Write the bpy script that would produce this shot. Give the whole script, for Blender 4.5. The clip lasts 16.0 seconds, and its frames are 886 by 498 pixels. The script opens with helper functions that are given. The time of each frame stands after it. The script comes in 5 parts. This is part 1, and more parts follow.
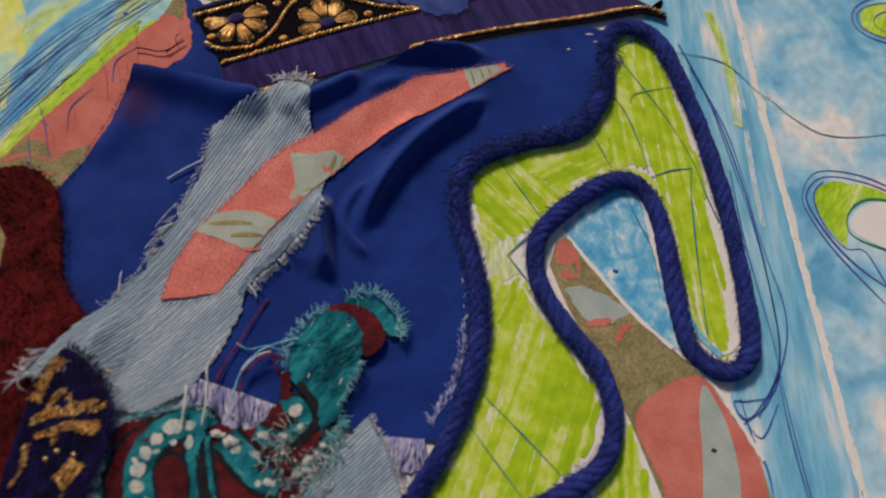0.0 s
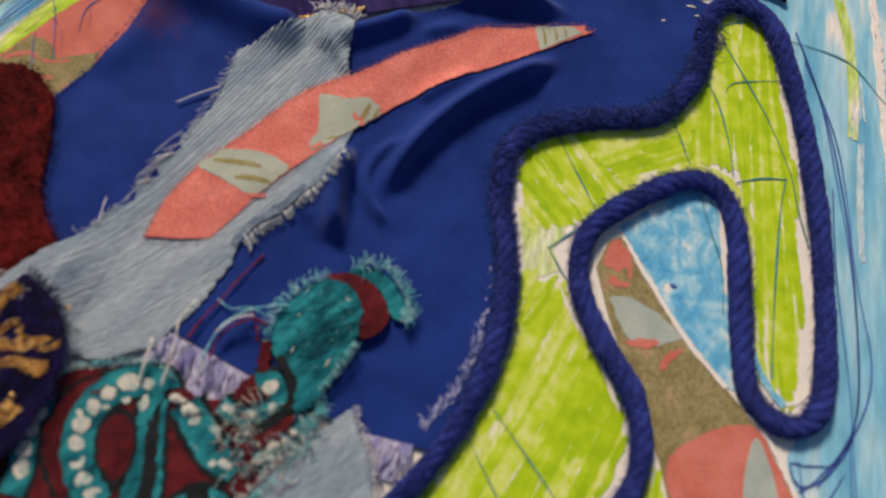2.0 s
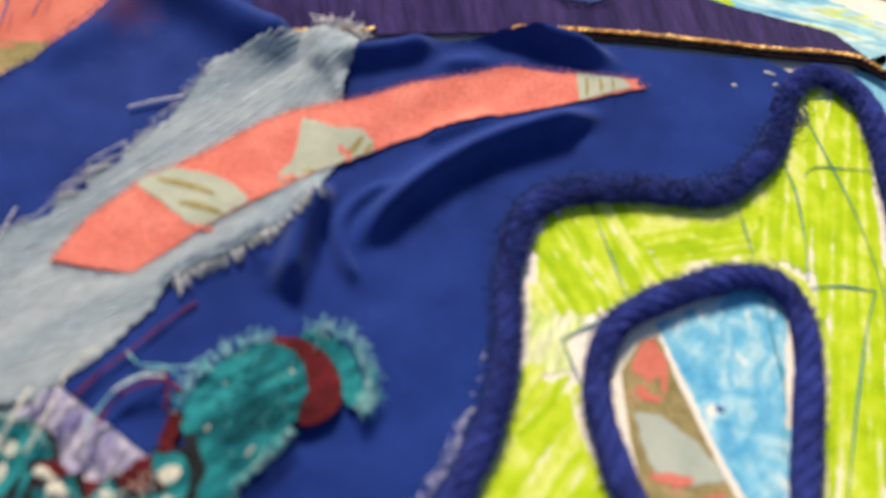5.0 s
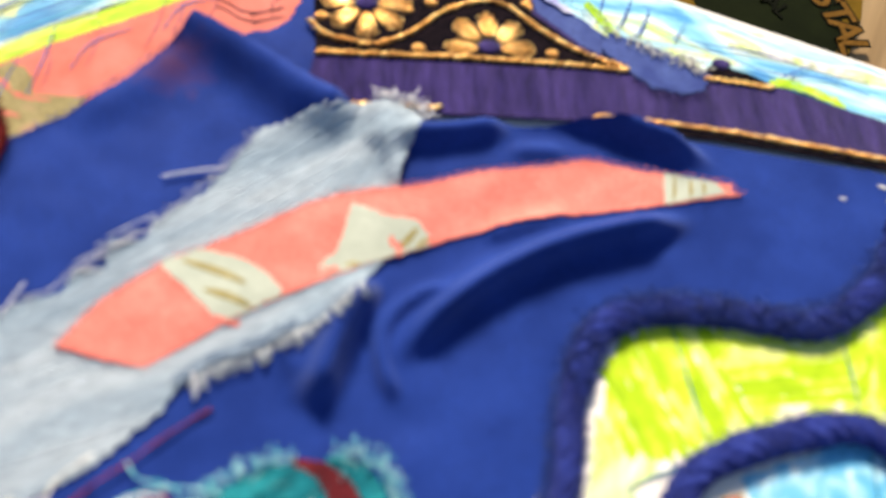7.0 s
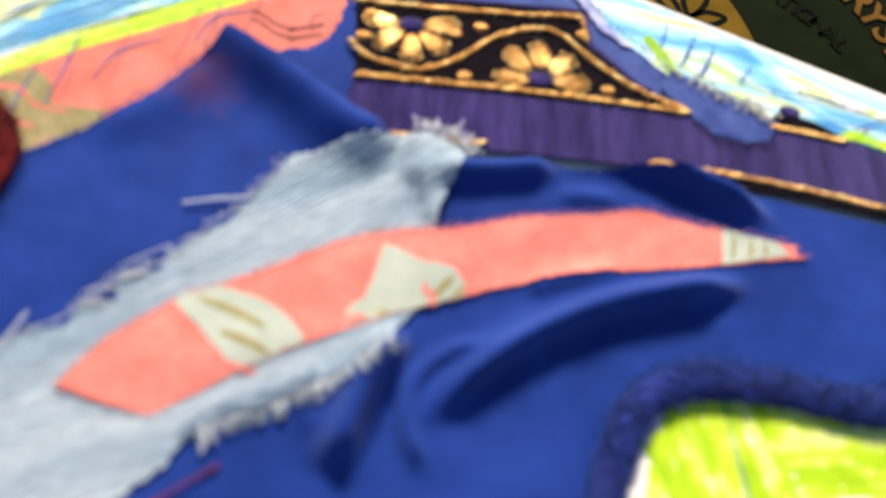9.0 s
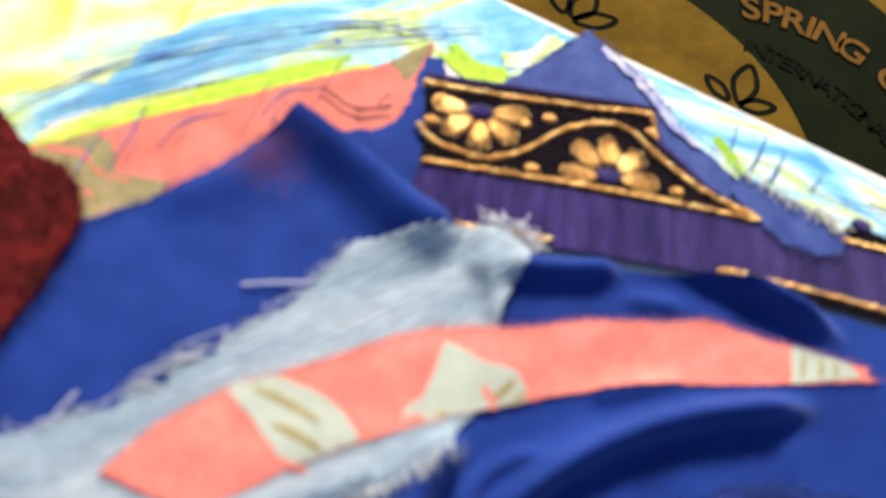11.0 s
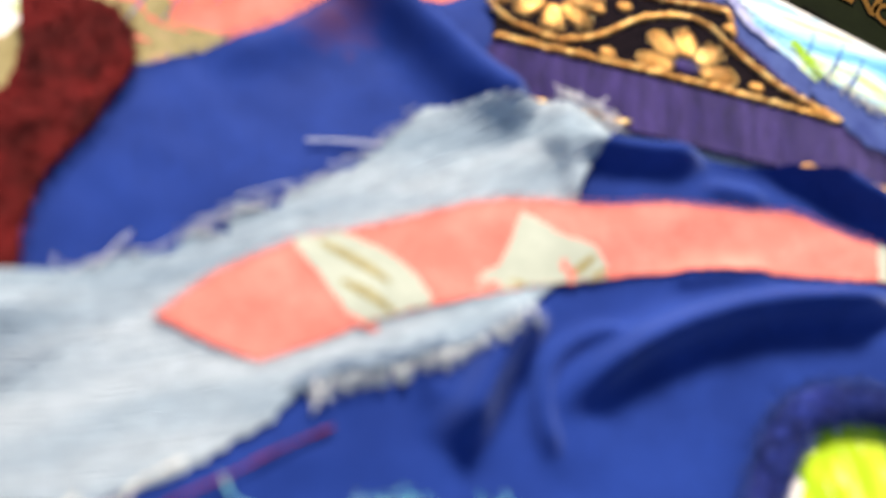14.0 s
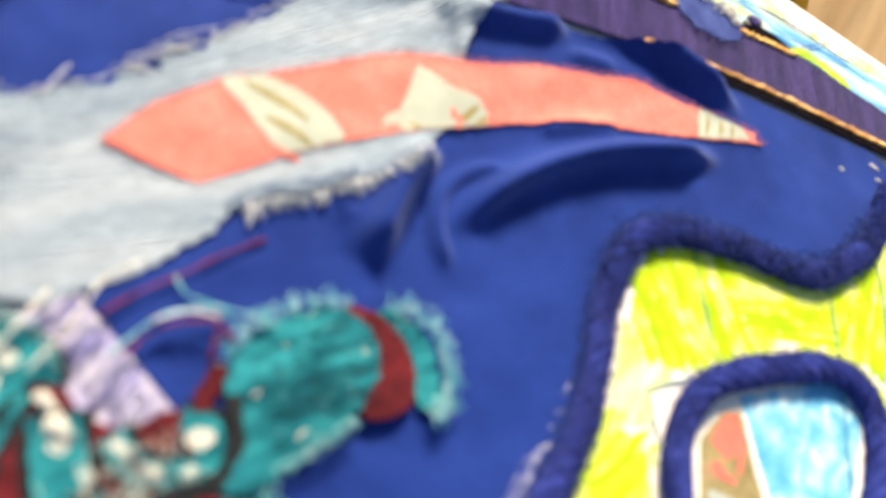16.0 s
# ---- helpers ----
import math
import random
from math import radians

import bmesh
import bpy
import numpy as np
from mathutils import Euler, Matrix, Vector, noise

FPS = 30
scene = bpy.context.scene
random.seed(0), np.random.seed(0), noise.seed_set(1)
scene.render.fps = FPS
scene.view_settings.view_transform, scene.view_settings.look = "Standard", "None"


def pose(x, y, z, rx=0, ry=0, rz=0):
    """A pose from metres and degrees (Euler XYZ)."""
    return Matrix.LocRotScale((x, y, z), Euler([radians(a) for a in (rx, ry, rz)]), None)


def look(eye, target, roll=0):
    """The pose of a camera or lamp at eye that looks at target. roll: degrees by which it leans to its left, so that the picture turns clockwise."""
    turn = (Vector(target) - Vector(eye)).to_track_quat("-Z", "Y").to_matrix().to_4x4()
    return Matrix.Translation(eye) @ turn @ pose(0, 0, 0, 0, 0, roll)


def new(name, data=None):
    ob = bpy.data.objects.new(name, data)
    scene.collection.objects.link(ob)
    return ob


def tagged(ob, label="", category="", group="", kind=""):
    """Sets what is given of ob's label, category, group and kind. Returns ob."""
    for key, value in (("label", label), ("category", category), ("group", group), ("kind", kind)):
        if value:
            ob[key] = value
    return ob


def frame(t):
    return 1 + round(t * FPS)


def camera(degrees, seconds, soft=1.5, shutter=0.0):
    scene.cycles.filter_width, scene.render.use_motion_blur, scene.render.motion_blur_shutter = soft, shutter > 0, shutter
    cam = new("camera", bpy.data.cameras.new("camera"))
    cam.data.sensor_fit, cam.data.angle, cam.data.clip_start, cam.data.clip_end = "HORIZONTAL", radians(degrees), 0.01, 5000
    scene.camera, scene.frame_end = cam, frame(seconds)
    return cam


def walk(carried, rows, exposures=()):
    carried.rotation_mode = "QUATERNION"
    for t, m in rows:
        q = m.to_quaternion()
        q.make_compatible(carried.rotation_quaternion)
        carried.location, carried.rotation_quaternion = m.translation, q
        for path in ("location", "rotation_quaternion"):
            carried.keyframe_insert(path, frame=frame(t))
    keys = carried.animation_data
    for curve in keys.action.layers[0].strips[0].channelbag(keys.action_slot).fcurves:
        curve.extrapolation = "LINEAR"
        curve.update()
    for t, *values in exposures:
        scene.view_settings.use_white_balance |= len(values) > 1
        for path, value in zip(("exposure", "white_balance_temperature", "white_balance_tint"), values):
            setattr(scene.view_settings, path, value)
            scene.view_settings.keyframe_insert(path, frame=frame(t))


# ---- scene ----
cam = camera(54.0, 16.0, soft=2.2)
cam.data.dof.use_dof, cam.data.dof.focus_distance, cam.data.dof.aperture_fstop = True, 0.155, 17.0
walk(cam, [
    (0.0, pose(0.01128, -0.04801, 0.13008, 23.340, -9.158, 14.418)),
    (0.5, pose(0.01476, -0.04271, 0.12555, 21.551, -8.404, 17.500)),
    (1.0, pose(0.01781, -0.04295, 0.12047, 21.078, -7.782, 19.769)),
    (1.5, pose(0.01748, -0.03933, 0.11734, 20.608, -7.758, 22.427)),
    (2.0, pose(0.01895, -0.03668, 0.11338, 20.094, -7.355, 24.827)),
    (2.5, pose(0.02147, -0.03467, 0.10961, 18.900, -7.134, 27.363)),
    (3.0, pose(0.02032, -0.03125, 0.10772, 18.671, -6.303, 30.225)),
    (3.5, pose(0.02261, -0.03141, 0.10266, 20.418, -6.968, 31.384)),
    (4.0, pose(0.02624, -0.02945, 0.09518, 25.348, -7.097, 32.086)),
    (4.2, pose(0.02558, -0.02882, 0.09236, 25.555, -7.115, 32.050)),
    (6.3, pose(0.02473, -0.02348, 0.08472, 27.911, -7.109, 34.940)),
    (6.5, pose(0.02391, -0.02261, 0.08228, 28.276, -6.605, 35.792)),
    (7.0, pose(0.01880, -0.01755, 0.08036, 28.627, -6.670, 38.051)),
    (7.5, pose(0.01690, -0.01677, 0.07862, 28.260, -7.321, 39.207)),
    (8.0, pose(0.01672, -0.01452, 0.07851, 27.906, -7.650, 39.709)),
    (8.5, pose(0.01539, -0.01323, 0.07785, 28.213, -7.416, 40.510)),
    (9.0, pose(0.01283, -0.01240, 0.07629, 28.052, -7.289, 41.898)),
    (9.5, pose(0.00845, -0.01169, 0.07513, 27.959, -6.817, 44.370)),
    (10.0, pose(0.00658, -0.01185, 0.07600, 28.691, -7.444, 45.323)),
    (12.3, pose(0.00475, -0.01243, 0.07237, 31.593, -9.411, 45.904)),
    (12.5, pose(0.00509, -0.01354, 0.07122, 31.559, -9.309, 46.123)),
    (13.0, pose(0.00484, -0.01619, 0.06897, 31.798, -9.742, 46.683)),
    (13.5, pose(0.00566, -0.01900, 0.06620, 31.832, -10.336, 47.101)),
    (14.0, pose(0.00629, -0.02242, 0.06338, 30.503, -11.285, 47.368)),
    (14.5, pose(0.00852, -0.02463, 0.06111, 29.990, -12.695, 47.297)),
    (15.0, pose(0.00841, -0.02760, 0.06253, 28.041, -14.895, 45.712)),
    (15.5, pose(0.00716, -0.03142, 0.06574, 26.216, -18.647, 44.679)),
    (16.0, pose(0.00706, -0.03569, 0.07052, 24.146, -21.713, 43.031)),
], exposures=[
    (0.0, -0.35, 6600, 15), (1.5, -0.15, 6900, 15), (2.5, 0.22, 7000, 14), (3.0, 0.4, 7000, 14), (3.5, 0.55, 7100, 13), (4.2, 0.66, 7200, 12), (6.3, 0.97, 6900, 10), (7.0, 1.24, 6800, 10), (8.0, 1.30, 6700, 10),
    (9.0, 1.20, 6500, 10), (10.0, 1.22, 6500, 10), (12.5, 1.09, 6300, 10), (14.0, 1.38, 6700, 11), (15.0, 1.33, 6900, 11), (16.0, 1.46, 7300, 11),
])

# ---- light: soft daylight from a window beyond the head of the page ----
world = bpy.data.worlds.new("room_daylight")
scene.world = world
world.use_nodes = True
wt = world.node_tree
sky = wt.nodes.new("ShaderNodeTexSky")
sky.sky_type, sky.sun_disc = "NISHITA", False
sky.sun_elevation, sky.sun_rotation = radians(41), radians(-45)
wt.nodes["Background"].inputs["Strength"].default_value = 0.064
wt.links.new(sky.outputs["Color"], wt.nodes["Background"].inputs["Color"])
sun = new("window_sun", bpy.data.lights.new("window_sun", "SUN"))
sun.data.energy, sun.data.angle, sun.data.color = 3.4, radians(13), (1.0, 0.88, 0.74)
sun.matrix_world = look((-0.52, 0.51, 0.64), (0, 0, 0))

# ---- materials ----
MM = 0.001


def mat(name, ramp, scale=0.3, stretch=(1, 1, 1), angle=0, rough=0.85, bump=0.3, fine=6.0, vary=0.25,
        metal=0.0, sheen=0.0, wave=0.0, wave_angle=0.0, wave_depth=0.35, detail=5.0, warp=0.0, spec=0.12):
    """A two-scale pigment: broad patches through a ramp, finer grain over it, optional ribs every `wave` mm."""
    m = bpy.data.materials.new(name)
    m.use_nodes = True
    n, l = m.node_tree.nodes, m.node_tree.links
    bsdf = n["Principled BSDF"]
    bsdf.inputs["Roughness"].default_value = rough
    bsdf.inputs["Metallic"].default_value = metal
    bsdf.inputs["Specular IOR Level"].default_value = spec
    if sheen:
        bsdf.inputs["Sheen Weight"].default_value = sheen
        bsdf.inputs["Sheen Roughness"].default_value = 0.4
    co = n.new("ShaderNodeTexCoord")

    def mapped(sx, sy, sz, a):
        turn = n.new("ShaderNodeMapping")
        turn.inputs["Rotation"].default_value = (0, 0, radians(-a))
        l.new(co.outputs["Object"], turn.inputs["Vector"])
        k = n.new("ShaderNodeMapping")
        k.inputs["Scale"].default_value = (sx * 1000, sy * 1000, sz * 1000)
        l.new(turn.outputs["Vector"], k.inputs["Vector"])
        return k.outputs["Vector"]

    big = n.new("ShaderNodeTexNoise")
    big.inputs["Scale"].default_value, big.inputs["Detail"].default_value = 1.0, detail
    big.inputs["Distortion"].default_value = warp
    l.new(mapped(scale * stretch[0], scale * stretch[1], scale * stretch[2], angle), big.inputs["Vector"])
    cr = n.new("ShaderNodeValToRGB")
    while len(cr.color_ramp.elements) < len(ramp):
        cr.color_ramp.elements.new(0.5)
    for e, (p, c) in zip(cr.color_ramp.elements, ramp):
        e.position, e.color = p, (*c, 1)
    l.new(big.outputs["Fac"], cr.inputs["Fac"])
    small = n.new("ShaderNodeTexNoise")
    small.inputs["Scale"].default_value, small.inputs["Detail"].default_value = 1.0, 4.0
    l.new(mapped(scale * fine * stretch[0], scale * fine * stretch[1], scale * fine, angle), small.inputs["Vector"])
    grain = n.new("ShaderNodeMapRange")
    grain.inputs["From Min"].default_value, grain.inputs["From Max"].default_value = 0.3, 0.7
    grain.inputs["To Min"].default_value, grain.inputs["To Max"].default_value = 1 - vary, 1 + vary
    l.new(small.outputs["Fac"], grain.inputs["Value"])
    mul = n.new("ShaderNodeMix")
    mul.data_type, mul.blend_type = "RGBA", "MULTIPLY"
    mul.inputs["Factor"].default_value = 1.0
    l.new(cr.outputs["Color"], mul.inputs[6])
    l.new(grain.outputs["Result"], mul.inputs[7])
    colour, relief = mul.outputs[2], small.outputs["Fac"]
    if wave:
        w = n.new("ShaderNodeTexWave")
        w.inputs["Scale"].default_value = 0.314 / wave
        w.inputs["Distortion"].default_value, w.inputs["Detail"].default_value = 1.2, 2.0
        w.inputs["Detail Scale"].default_value = 0.4
        l.new(mapped(1, 1, 1, wave_angle), w.inputs["Vector"])
        band = n.new("ShaderNodeMapRange")
        band.inputs["To Min"].default_value, band.inputs["To Max"].default_value = 1 - wave_depth, 1 + wave_depth * 0.6
        l.new(w.outputs["Fac"], band.inputs["Value"])
        mul2 = n.new("ShaderNodeMix")
        mul2.data_type, mul2.blend_type = "RGBA", "MULTIPLY"
        mul2.inputs["Factor"].default_value = 1.0
        l.new(colour, mul2.inputs[6])
        l.new(band.outputs["Result"], mul2.inputs[7])
        add = n.new("ShaderNodeMath")
        l.new(relief, add.inputs[0])
        l.new(w.outputs["Fac"], add.inputs[1])
        colour, relief = mul2.outputs[2], add.outputs[0]
    l.new(colour, bsdf.inputs["Base Color"])
    b = n.new("ShaderNodeBump")
    b.inputs["Strength"].default_value, b.inputs["Distance"].default_value = bump, 0.0002
    l.new(relief, b.inputs["Height"])
    l.new(b.outputs["Normal"], bsdf.inputs["Normal"])
    return m


def two(a, b, lo=0.35, hi=0.65):
    return [(lo, a), (hi, b)]


PAPER = (0.80, 0.76, 0.70)
paper = mat("paper", two((0.76, 0.72, 0.66), PAPER), 0.2, rough=0.8, bump=0.15, vary=0.03)
wash_right = mat("blue_wash_open", [(0.33, (0.13, 0.40, 0.60)), (0.45, (0.28, 0.55, 0.70)), (0.56, (0.50, 0.68, 0.74)), (0.63, PAPER)],
                 0.085, (1.0, 0.8, 1), 19, rough=0.7, bump=0.1, vary=0.12, warp=0.6)
wash_left = mat("blue_wash_margin", [(0.30, (0.10, 0.36, 0.56)), (0.47, (0.20, 0.50, 0.66)), (0.61, (0.36, 0.61, 0.71)), (0.72, PAPER)],
                0.22, (1.0, 0.16, 1), 16, rough=0.7, bump=0.1, vary=0.12, warp=0.4)
wash_tri = mat("blue_wash_strokes", [(0.33, (0.07, 0.34, 0.60)), (0.5, (0.15, 0.46, 0.67)), (0.64, (0.36, 0.62, 0.74)), (0.74, PAPER)],
               0.42, (1.0, 0.75, 1), 20, rough=0.7, bump=0.1, vary=0.15, warp=0.5)
wash_top = mat("blue_green_wash", [(0.32, (0.11, 0.37, 0.58)), (0.43, (0.22, 0.50, 0.63)), (0.51, (0.38, 0.62, 0.62)), (0.57, (0.52, 0.68, 0.40)), (0.62, (0.50, 0.66, 0.18)), (0.70, (0.68, 0.74, 0.58))],
               0.14, (1.0, 0.45, 1), -22, rough=0.7, bump=0.1, vary=0.16, warp=1.2)
wash_head = mat("head_wash", [(0.37, (0.08, 0.30, 0.60)), (0.48, (0.22, 0.52, 0.66)), (0.56, (0.42, 0.66, 0.70)), (0.61, (0.62, 0.73, 0.72)), (0.65, (0.54, 0.67, 0.20)), (0.70, (0.34, 0.60, 0.70))],
                0.24, (0.24, 1.0, 1), 24, rough=0.7, bump=0.1, vary=0.16, warp=1.0)
yellow_wash = mat("yellow_wash", [(0.35, (0.72, 0.74, 0.12)), (0.5, (0.74, 0.76, 0.30)), (0.62, (0.46, 0.68, 0.52))],
                  0.1, rough=0.7, bump=0.1, vary=0.1, warp=0.8)


pale_wash = mat("pale_wash", two((0.42, 0.60, 0.68), (0.64, 0.71, 0.70)), 0.6, (1, 0.2, 1), 16, rough=0.7, bump=0.1)
ink_teal = mat("teal_ink", two((0.03, 0.16, 0.20), (0.05, 0.24, 0.28)), 0.6, rough=0.6, bump=0.1)
ink_blue = mat("blue_ink", two((0.035, 0.07, 0.30), (0.07, 0.14, 0.42)), 0.6, rough=0.5, bump=0.1)
ink_violet = mat("violet_ink", two((0.05, 0.04, 0.22), (0.10, 0.10, 0.36)), 0.6, rough=0.5, bump=0.1)
faded_ink = mat("faded_ink", two((0.26, 0.10, 0.19), (0.42, 0.14, 0.18)), 0.6, rough=0.6, bump=0.1)
ink_green = mat("green_ink", two((0.02, 0.16, 0.08), (0.04, 0.26, 0.10)), 0.6, rough=0.5, bump=0.1)
lime_paint = mat("lime_paint", [(0.35, (0.30, 0.52, 0.02)), (0.52, (0.42, 0.62, 0.03)), (0.66, (0.60, 0.70, 0.14)), (0.74, PAPER)], 0.3, (1, 0.25, 1), -20, rough=0.6, bump=0.1)
pale_ground = mat("pale_lime_ground", [(0.36, (0.46, 0.60, 0.03)), (0.52, (0.58, 0.67, 0.14)), (0.62, (0.74, 0.74, 0.50)), (0.72, PAPER)], 0.5, (1, 0.35, 1), 20, rough=0.7, bump=0.1, vary=0.1)
pale_lime = mat("pale_lime", [(0.35, (0.46, 0.62, 0.12)), (0.5, (0.62, 0.70, 0.34)), (0.62, PAPER)], 0.3, (1, 0.25, 1), 16, rough=0.6, bump=0.1)
satin = mat("blue_satin", two((0.0086, 0.0265, 0.158), (0.0135, 0.039, 0.218)), 0.12, rough=0.6, bump=0.10, fine=24, vary=0.16, spec=0.025, sheen=0.5, wave=0.30, wave_angle=35, wave_depth=0.06)


def seen_through(m, x, y, r, colour, most):
    """Thins a cloth round one spot, where the print beneath tints it."""
    n, l = m.node_tree.nodes, m.node_tree.links
    base = n["Principled BSDF"].inputs["Base Color"]
    src = base.links[0].from_socket
    co, near, cloud, add, fade, mix = (n.new("ShaderNode" + q) for q in ("TexCoord", "VectorMath", "TexNoise", "Math", "MapRange", "Mix"))
    near.operation = "DISTANCE"
    near.inputs[1].default_value = (x * MM, y * MM, 0.003)
    cloud.inputs["Scale"].default_value, cloud.inputs["Detail"].default_value = 420.0, 4.0
    l.new(co.outputs["Object"], near.inputs[0])
    l.new(co.outputs["Object"], cloud.inputs["Vector"])
    add.operation = "MULTIPLY_ADD"
    add.inputs[1].default_value = r * MM * 1.2
    l.new(cloud.outputs["Fac"], add.inputs[0])
    l.new(near.outputs["Value"], add.inputs[2])
    fade.inputs["From Min"].default_value, fade.inputs["From Max"].default_value = r * MM * 0.6, r * MM * 1.6
    fade.inputs["To Min"].default_value, fade.inputs["To Max"].default_value = most, 0.0
    l.new(add.outputs[0], fade.inputs["Value"])
    mix.data_type = "RGBA"
    mix.inputs[7].default_value = (*colour, 1)
    l.new(fade.outputs["Result"], mix.inputs["Factor"])
    l.new(src, mix.inputs[6])
    l.new(mix.outputs[2], base)


satin.node_tree.nodes["Principled BSDF"].inputs["Sheen Tint"].default_value = (0.55, 0.66, 1.0, 1)
seen_through(satin, -37.6, 5.8, 5.2, (0.085, 0.030, 0.080), 0.9)
gauze = mat("blue_gauze", two((0.026, 0.046, 0.19), (0.058, 0.095, 0.28)), 0.25, rough=0.7, bump=0.2, fine=12, vary=0.2, sheen=0.2)
denim = mat("pale_denim", [(0.32, (0.185, 0.25, 0.315)), (0.5, (0.255, 0.325, 0.385)), (0.66, (0.33, 0.39, 0.435))], 0.16, (1.6, 0.3, 1), -22,
            rough=0.95, bump=0.2, fine=10, vary=0.2, spec=0.05)
denim_rib = mat("denim_rib", [(0.32, (0.22, 0.29, 0.35)), (0.5, (0.30, 0.365, 0.42)), (0.66, (0.375, 0.43, 0.475))], 0.16, (1.6, 0.3, 1), -22,
                rough=0.95, bump=0.25, fine=12, vary=0.22, spec=0.05)
denim_thread = mat("denim_thread", two((0.46, 0.48, 0.52), (0.66, 0.65, 0.66)), 0.8, rough=0.95, bump=0.3)
tuft_thread = mat("tuft_thread", two((0.26, 0.31, 0.37), (0.50, 0.53, 0.55)), 1.2, rough=0.95, bump=0.4, fine=3, vary=0.3)
cream_thread = mat("cream_thread", two((0.56, 0.54, 0.48), (0.70, 0.68, 0.60)), 0.8, rough=0.95, bump=0.3)
coral = mat("coral_cloth", two((0.63, 0.165, 0.128), (0.73, 0.228, 0.18)), 0.3, rough=0.95, bump=0.4, fine=9, vary=0.24, sheen=0.3)
sage = mat("sage_cloth", two((0.37, 0.405, 0.33), (0.445, 0.48, 0.395)), 0.25, rough=0.95, bump=0.2, fine=16, vary=0.13)
olive_ink = mat("olive_print", two((0.24, 0.20, 0.07), (0.34, 0.29, 0.13)), 0.5, rough=0.95, bump=0.3)
coral_print = mat("coral_print", two((0.54, 0.145, 0.105), (0.64, 0.20, 0.155)), 0.2, rough=0.9, bump=0.3, fine=16, vary=0.12)
olive_print = mat("olive_ground_print", [(0.35, (0.23, 0.19, 0.085)), (0.6, (0.30, 0.25, 0.12)), (0.70, (0.40, 0.25, 0.15))], 0.25, rough=0.9, bump=0.4, fine=9, vary=0.32)
grey_print = mat("grey_print", two((0.33, 0.39, 0.35), (0.42, 0.47, 0.42)), 0.2, rough=0.9, bump=0.3, fine=16, vary=0.10)
yarn = mat("navy_yarn", two((0.020, 0.030, 0.17), (0.032, 0.050, 0.26)), 0.5, rough=1.0, bump=0.9, fine=7, vary=0.35, spec=0.04, sheen=0.1)
yarn_dark = mat("matted_yarn", two((0.011, 0.021, 0.10), (0.023, 0.044, 0.24)), 0.5, rough=1.0, bump=0.9, fine=6, vary=0.5, spec=0.04, sheen=0.1)
# dark denim tone for the shade in the gap above the fringe
denim_shade = mat("denim_gap_shade", two((0.10, 0.14, 0.20), (0.22, 0.28, 0.34)), 0.5, rough=0.95, bump=0.5)
purple = mat("purple_ribbon", two((0.017, 0.010, 0.072), (0.043, 0.027, 0.132)), 0.55, (1, 0.12, 1), 40, rough=0.65, bump=0.5, fine=6, vary=0.35,
             wave=0.30, wave_angle=40, wave_depth=0.2, spec=0.06, sheen=0.2)
black_ground = mat("black_ribbon_ground", two((0.005, 0.004, 0.006), (0.014, 0.009, 0.012)), 0.8, rough=0.95, bump=0.5, wave=0.25, wave_angle=40, spec=0.03)
gold = mat("gold_lurex", two((0.46, 0.20, 0.045), (0.92, 0.52, 0.17)), 2.6, rough=0.34, bump=0.5, fine=2.5, vary=0.45, metal=0.75, wave=0.34, wave_angle=40, wave_depth=0.35)
# paler copy of the gold: sparkle put into the colour of scattered stitches
gold_glint = mat("gold_glint_thread", two((0.85, 0.46, 0.12), (1.0, 0.70, 0.30)), 1.2, rough=0.30, bump=0.2, fine=3, vary=0.3, metal=0.85, spec=0.5)
velvet = mat("oxblood_velvet", two((0.026, 0.003, 0.003), (0.105, 0.008, 0.008)), 0.22, rough=1.0, bump=0.6, fine=5, vary=0.35, sheen=0.7)
velvet.node_tree.nodes["Principled BSDF"].inputs["Sheen Tint"].default_value = (0.62, 0.09, 0.07, 1)
brocade = mat("navy_brocade", two((0.006, 0.004, 0.022), (0.016, 0.010, 0.085)), 0.5, rough=0.7, bump=0.8, fine=5, vary=0.4, wave=0.5, wave_angle=60, wave_depth=0.35)
teal = mat("teal_batik", [(0.30, (0.001, 0.040, 0.055)), (0.48, (0.004, 0.13, 0.16)), (0.70, (0.02, 0.27, 0.30))], 0.55, (0.3, 1.0, 1), 63, rough=0.9, bump=0.6, fine=5, vary=0.3, sheen=0.1)
teal_thread = mat("teal_thread", two((0.05, 0.36, 0.40), (0.36, 0.62, 0.63)), 0.8, rough=0.95, bump=0.3)
maroon = mat("maroon_batik", two((0.055, 0.007, 0.010), (0.12, 0.013, 0.017)), 0.35, rough=0.9, bump=0.5, fine=8, vary=0.25)
maroon_thread = mat("maroon_thread", two((0.12, 0.012, 0.02), (0.24, 0.03, 0.05)), 0.8, rough=0.95, bump=0.3)
batik_black = mat("batik_black", two((0.008, 0.012, 0.014), (0.02, 0.02, 0.022)), 0.5, rough=0.9, bump=0.4)
batik_white = mat("batik_white", [(0.34, (0.16, 0.34, 0.34)), (0.46, (0.48, 0.50, 0.44)), (0.66, (0.64, 0.58, 0.50))], 0.9, rough=0.9, bump=0.5, fine=4, vary=0.25)
lavender = mat("lavender_fray", two((0.26, 0.25, 0.50), (0.62, 0.60, 0.70)), 0.9, (1, 0.2, 1), 0, rough=0.9, bump=0.5)
pale_gauze = mat("pale_gauze", two((0.30, 0.32, 0.55), (0.58, 0.58, 0.68)), 0.5, rough=0.9, bump=0.4)
# pack inks are darkened: shade down beside the book is put into them
pack_green = mat("dark_green_print", two((0.0040, 0.0062, 0.0016), (0.0066, 0.0096, 0.0024)), 0.08, rough=0.8, spec=0.03, bump=0.08, vary=0.12)
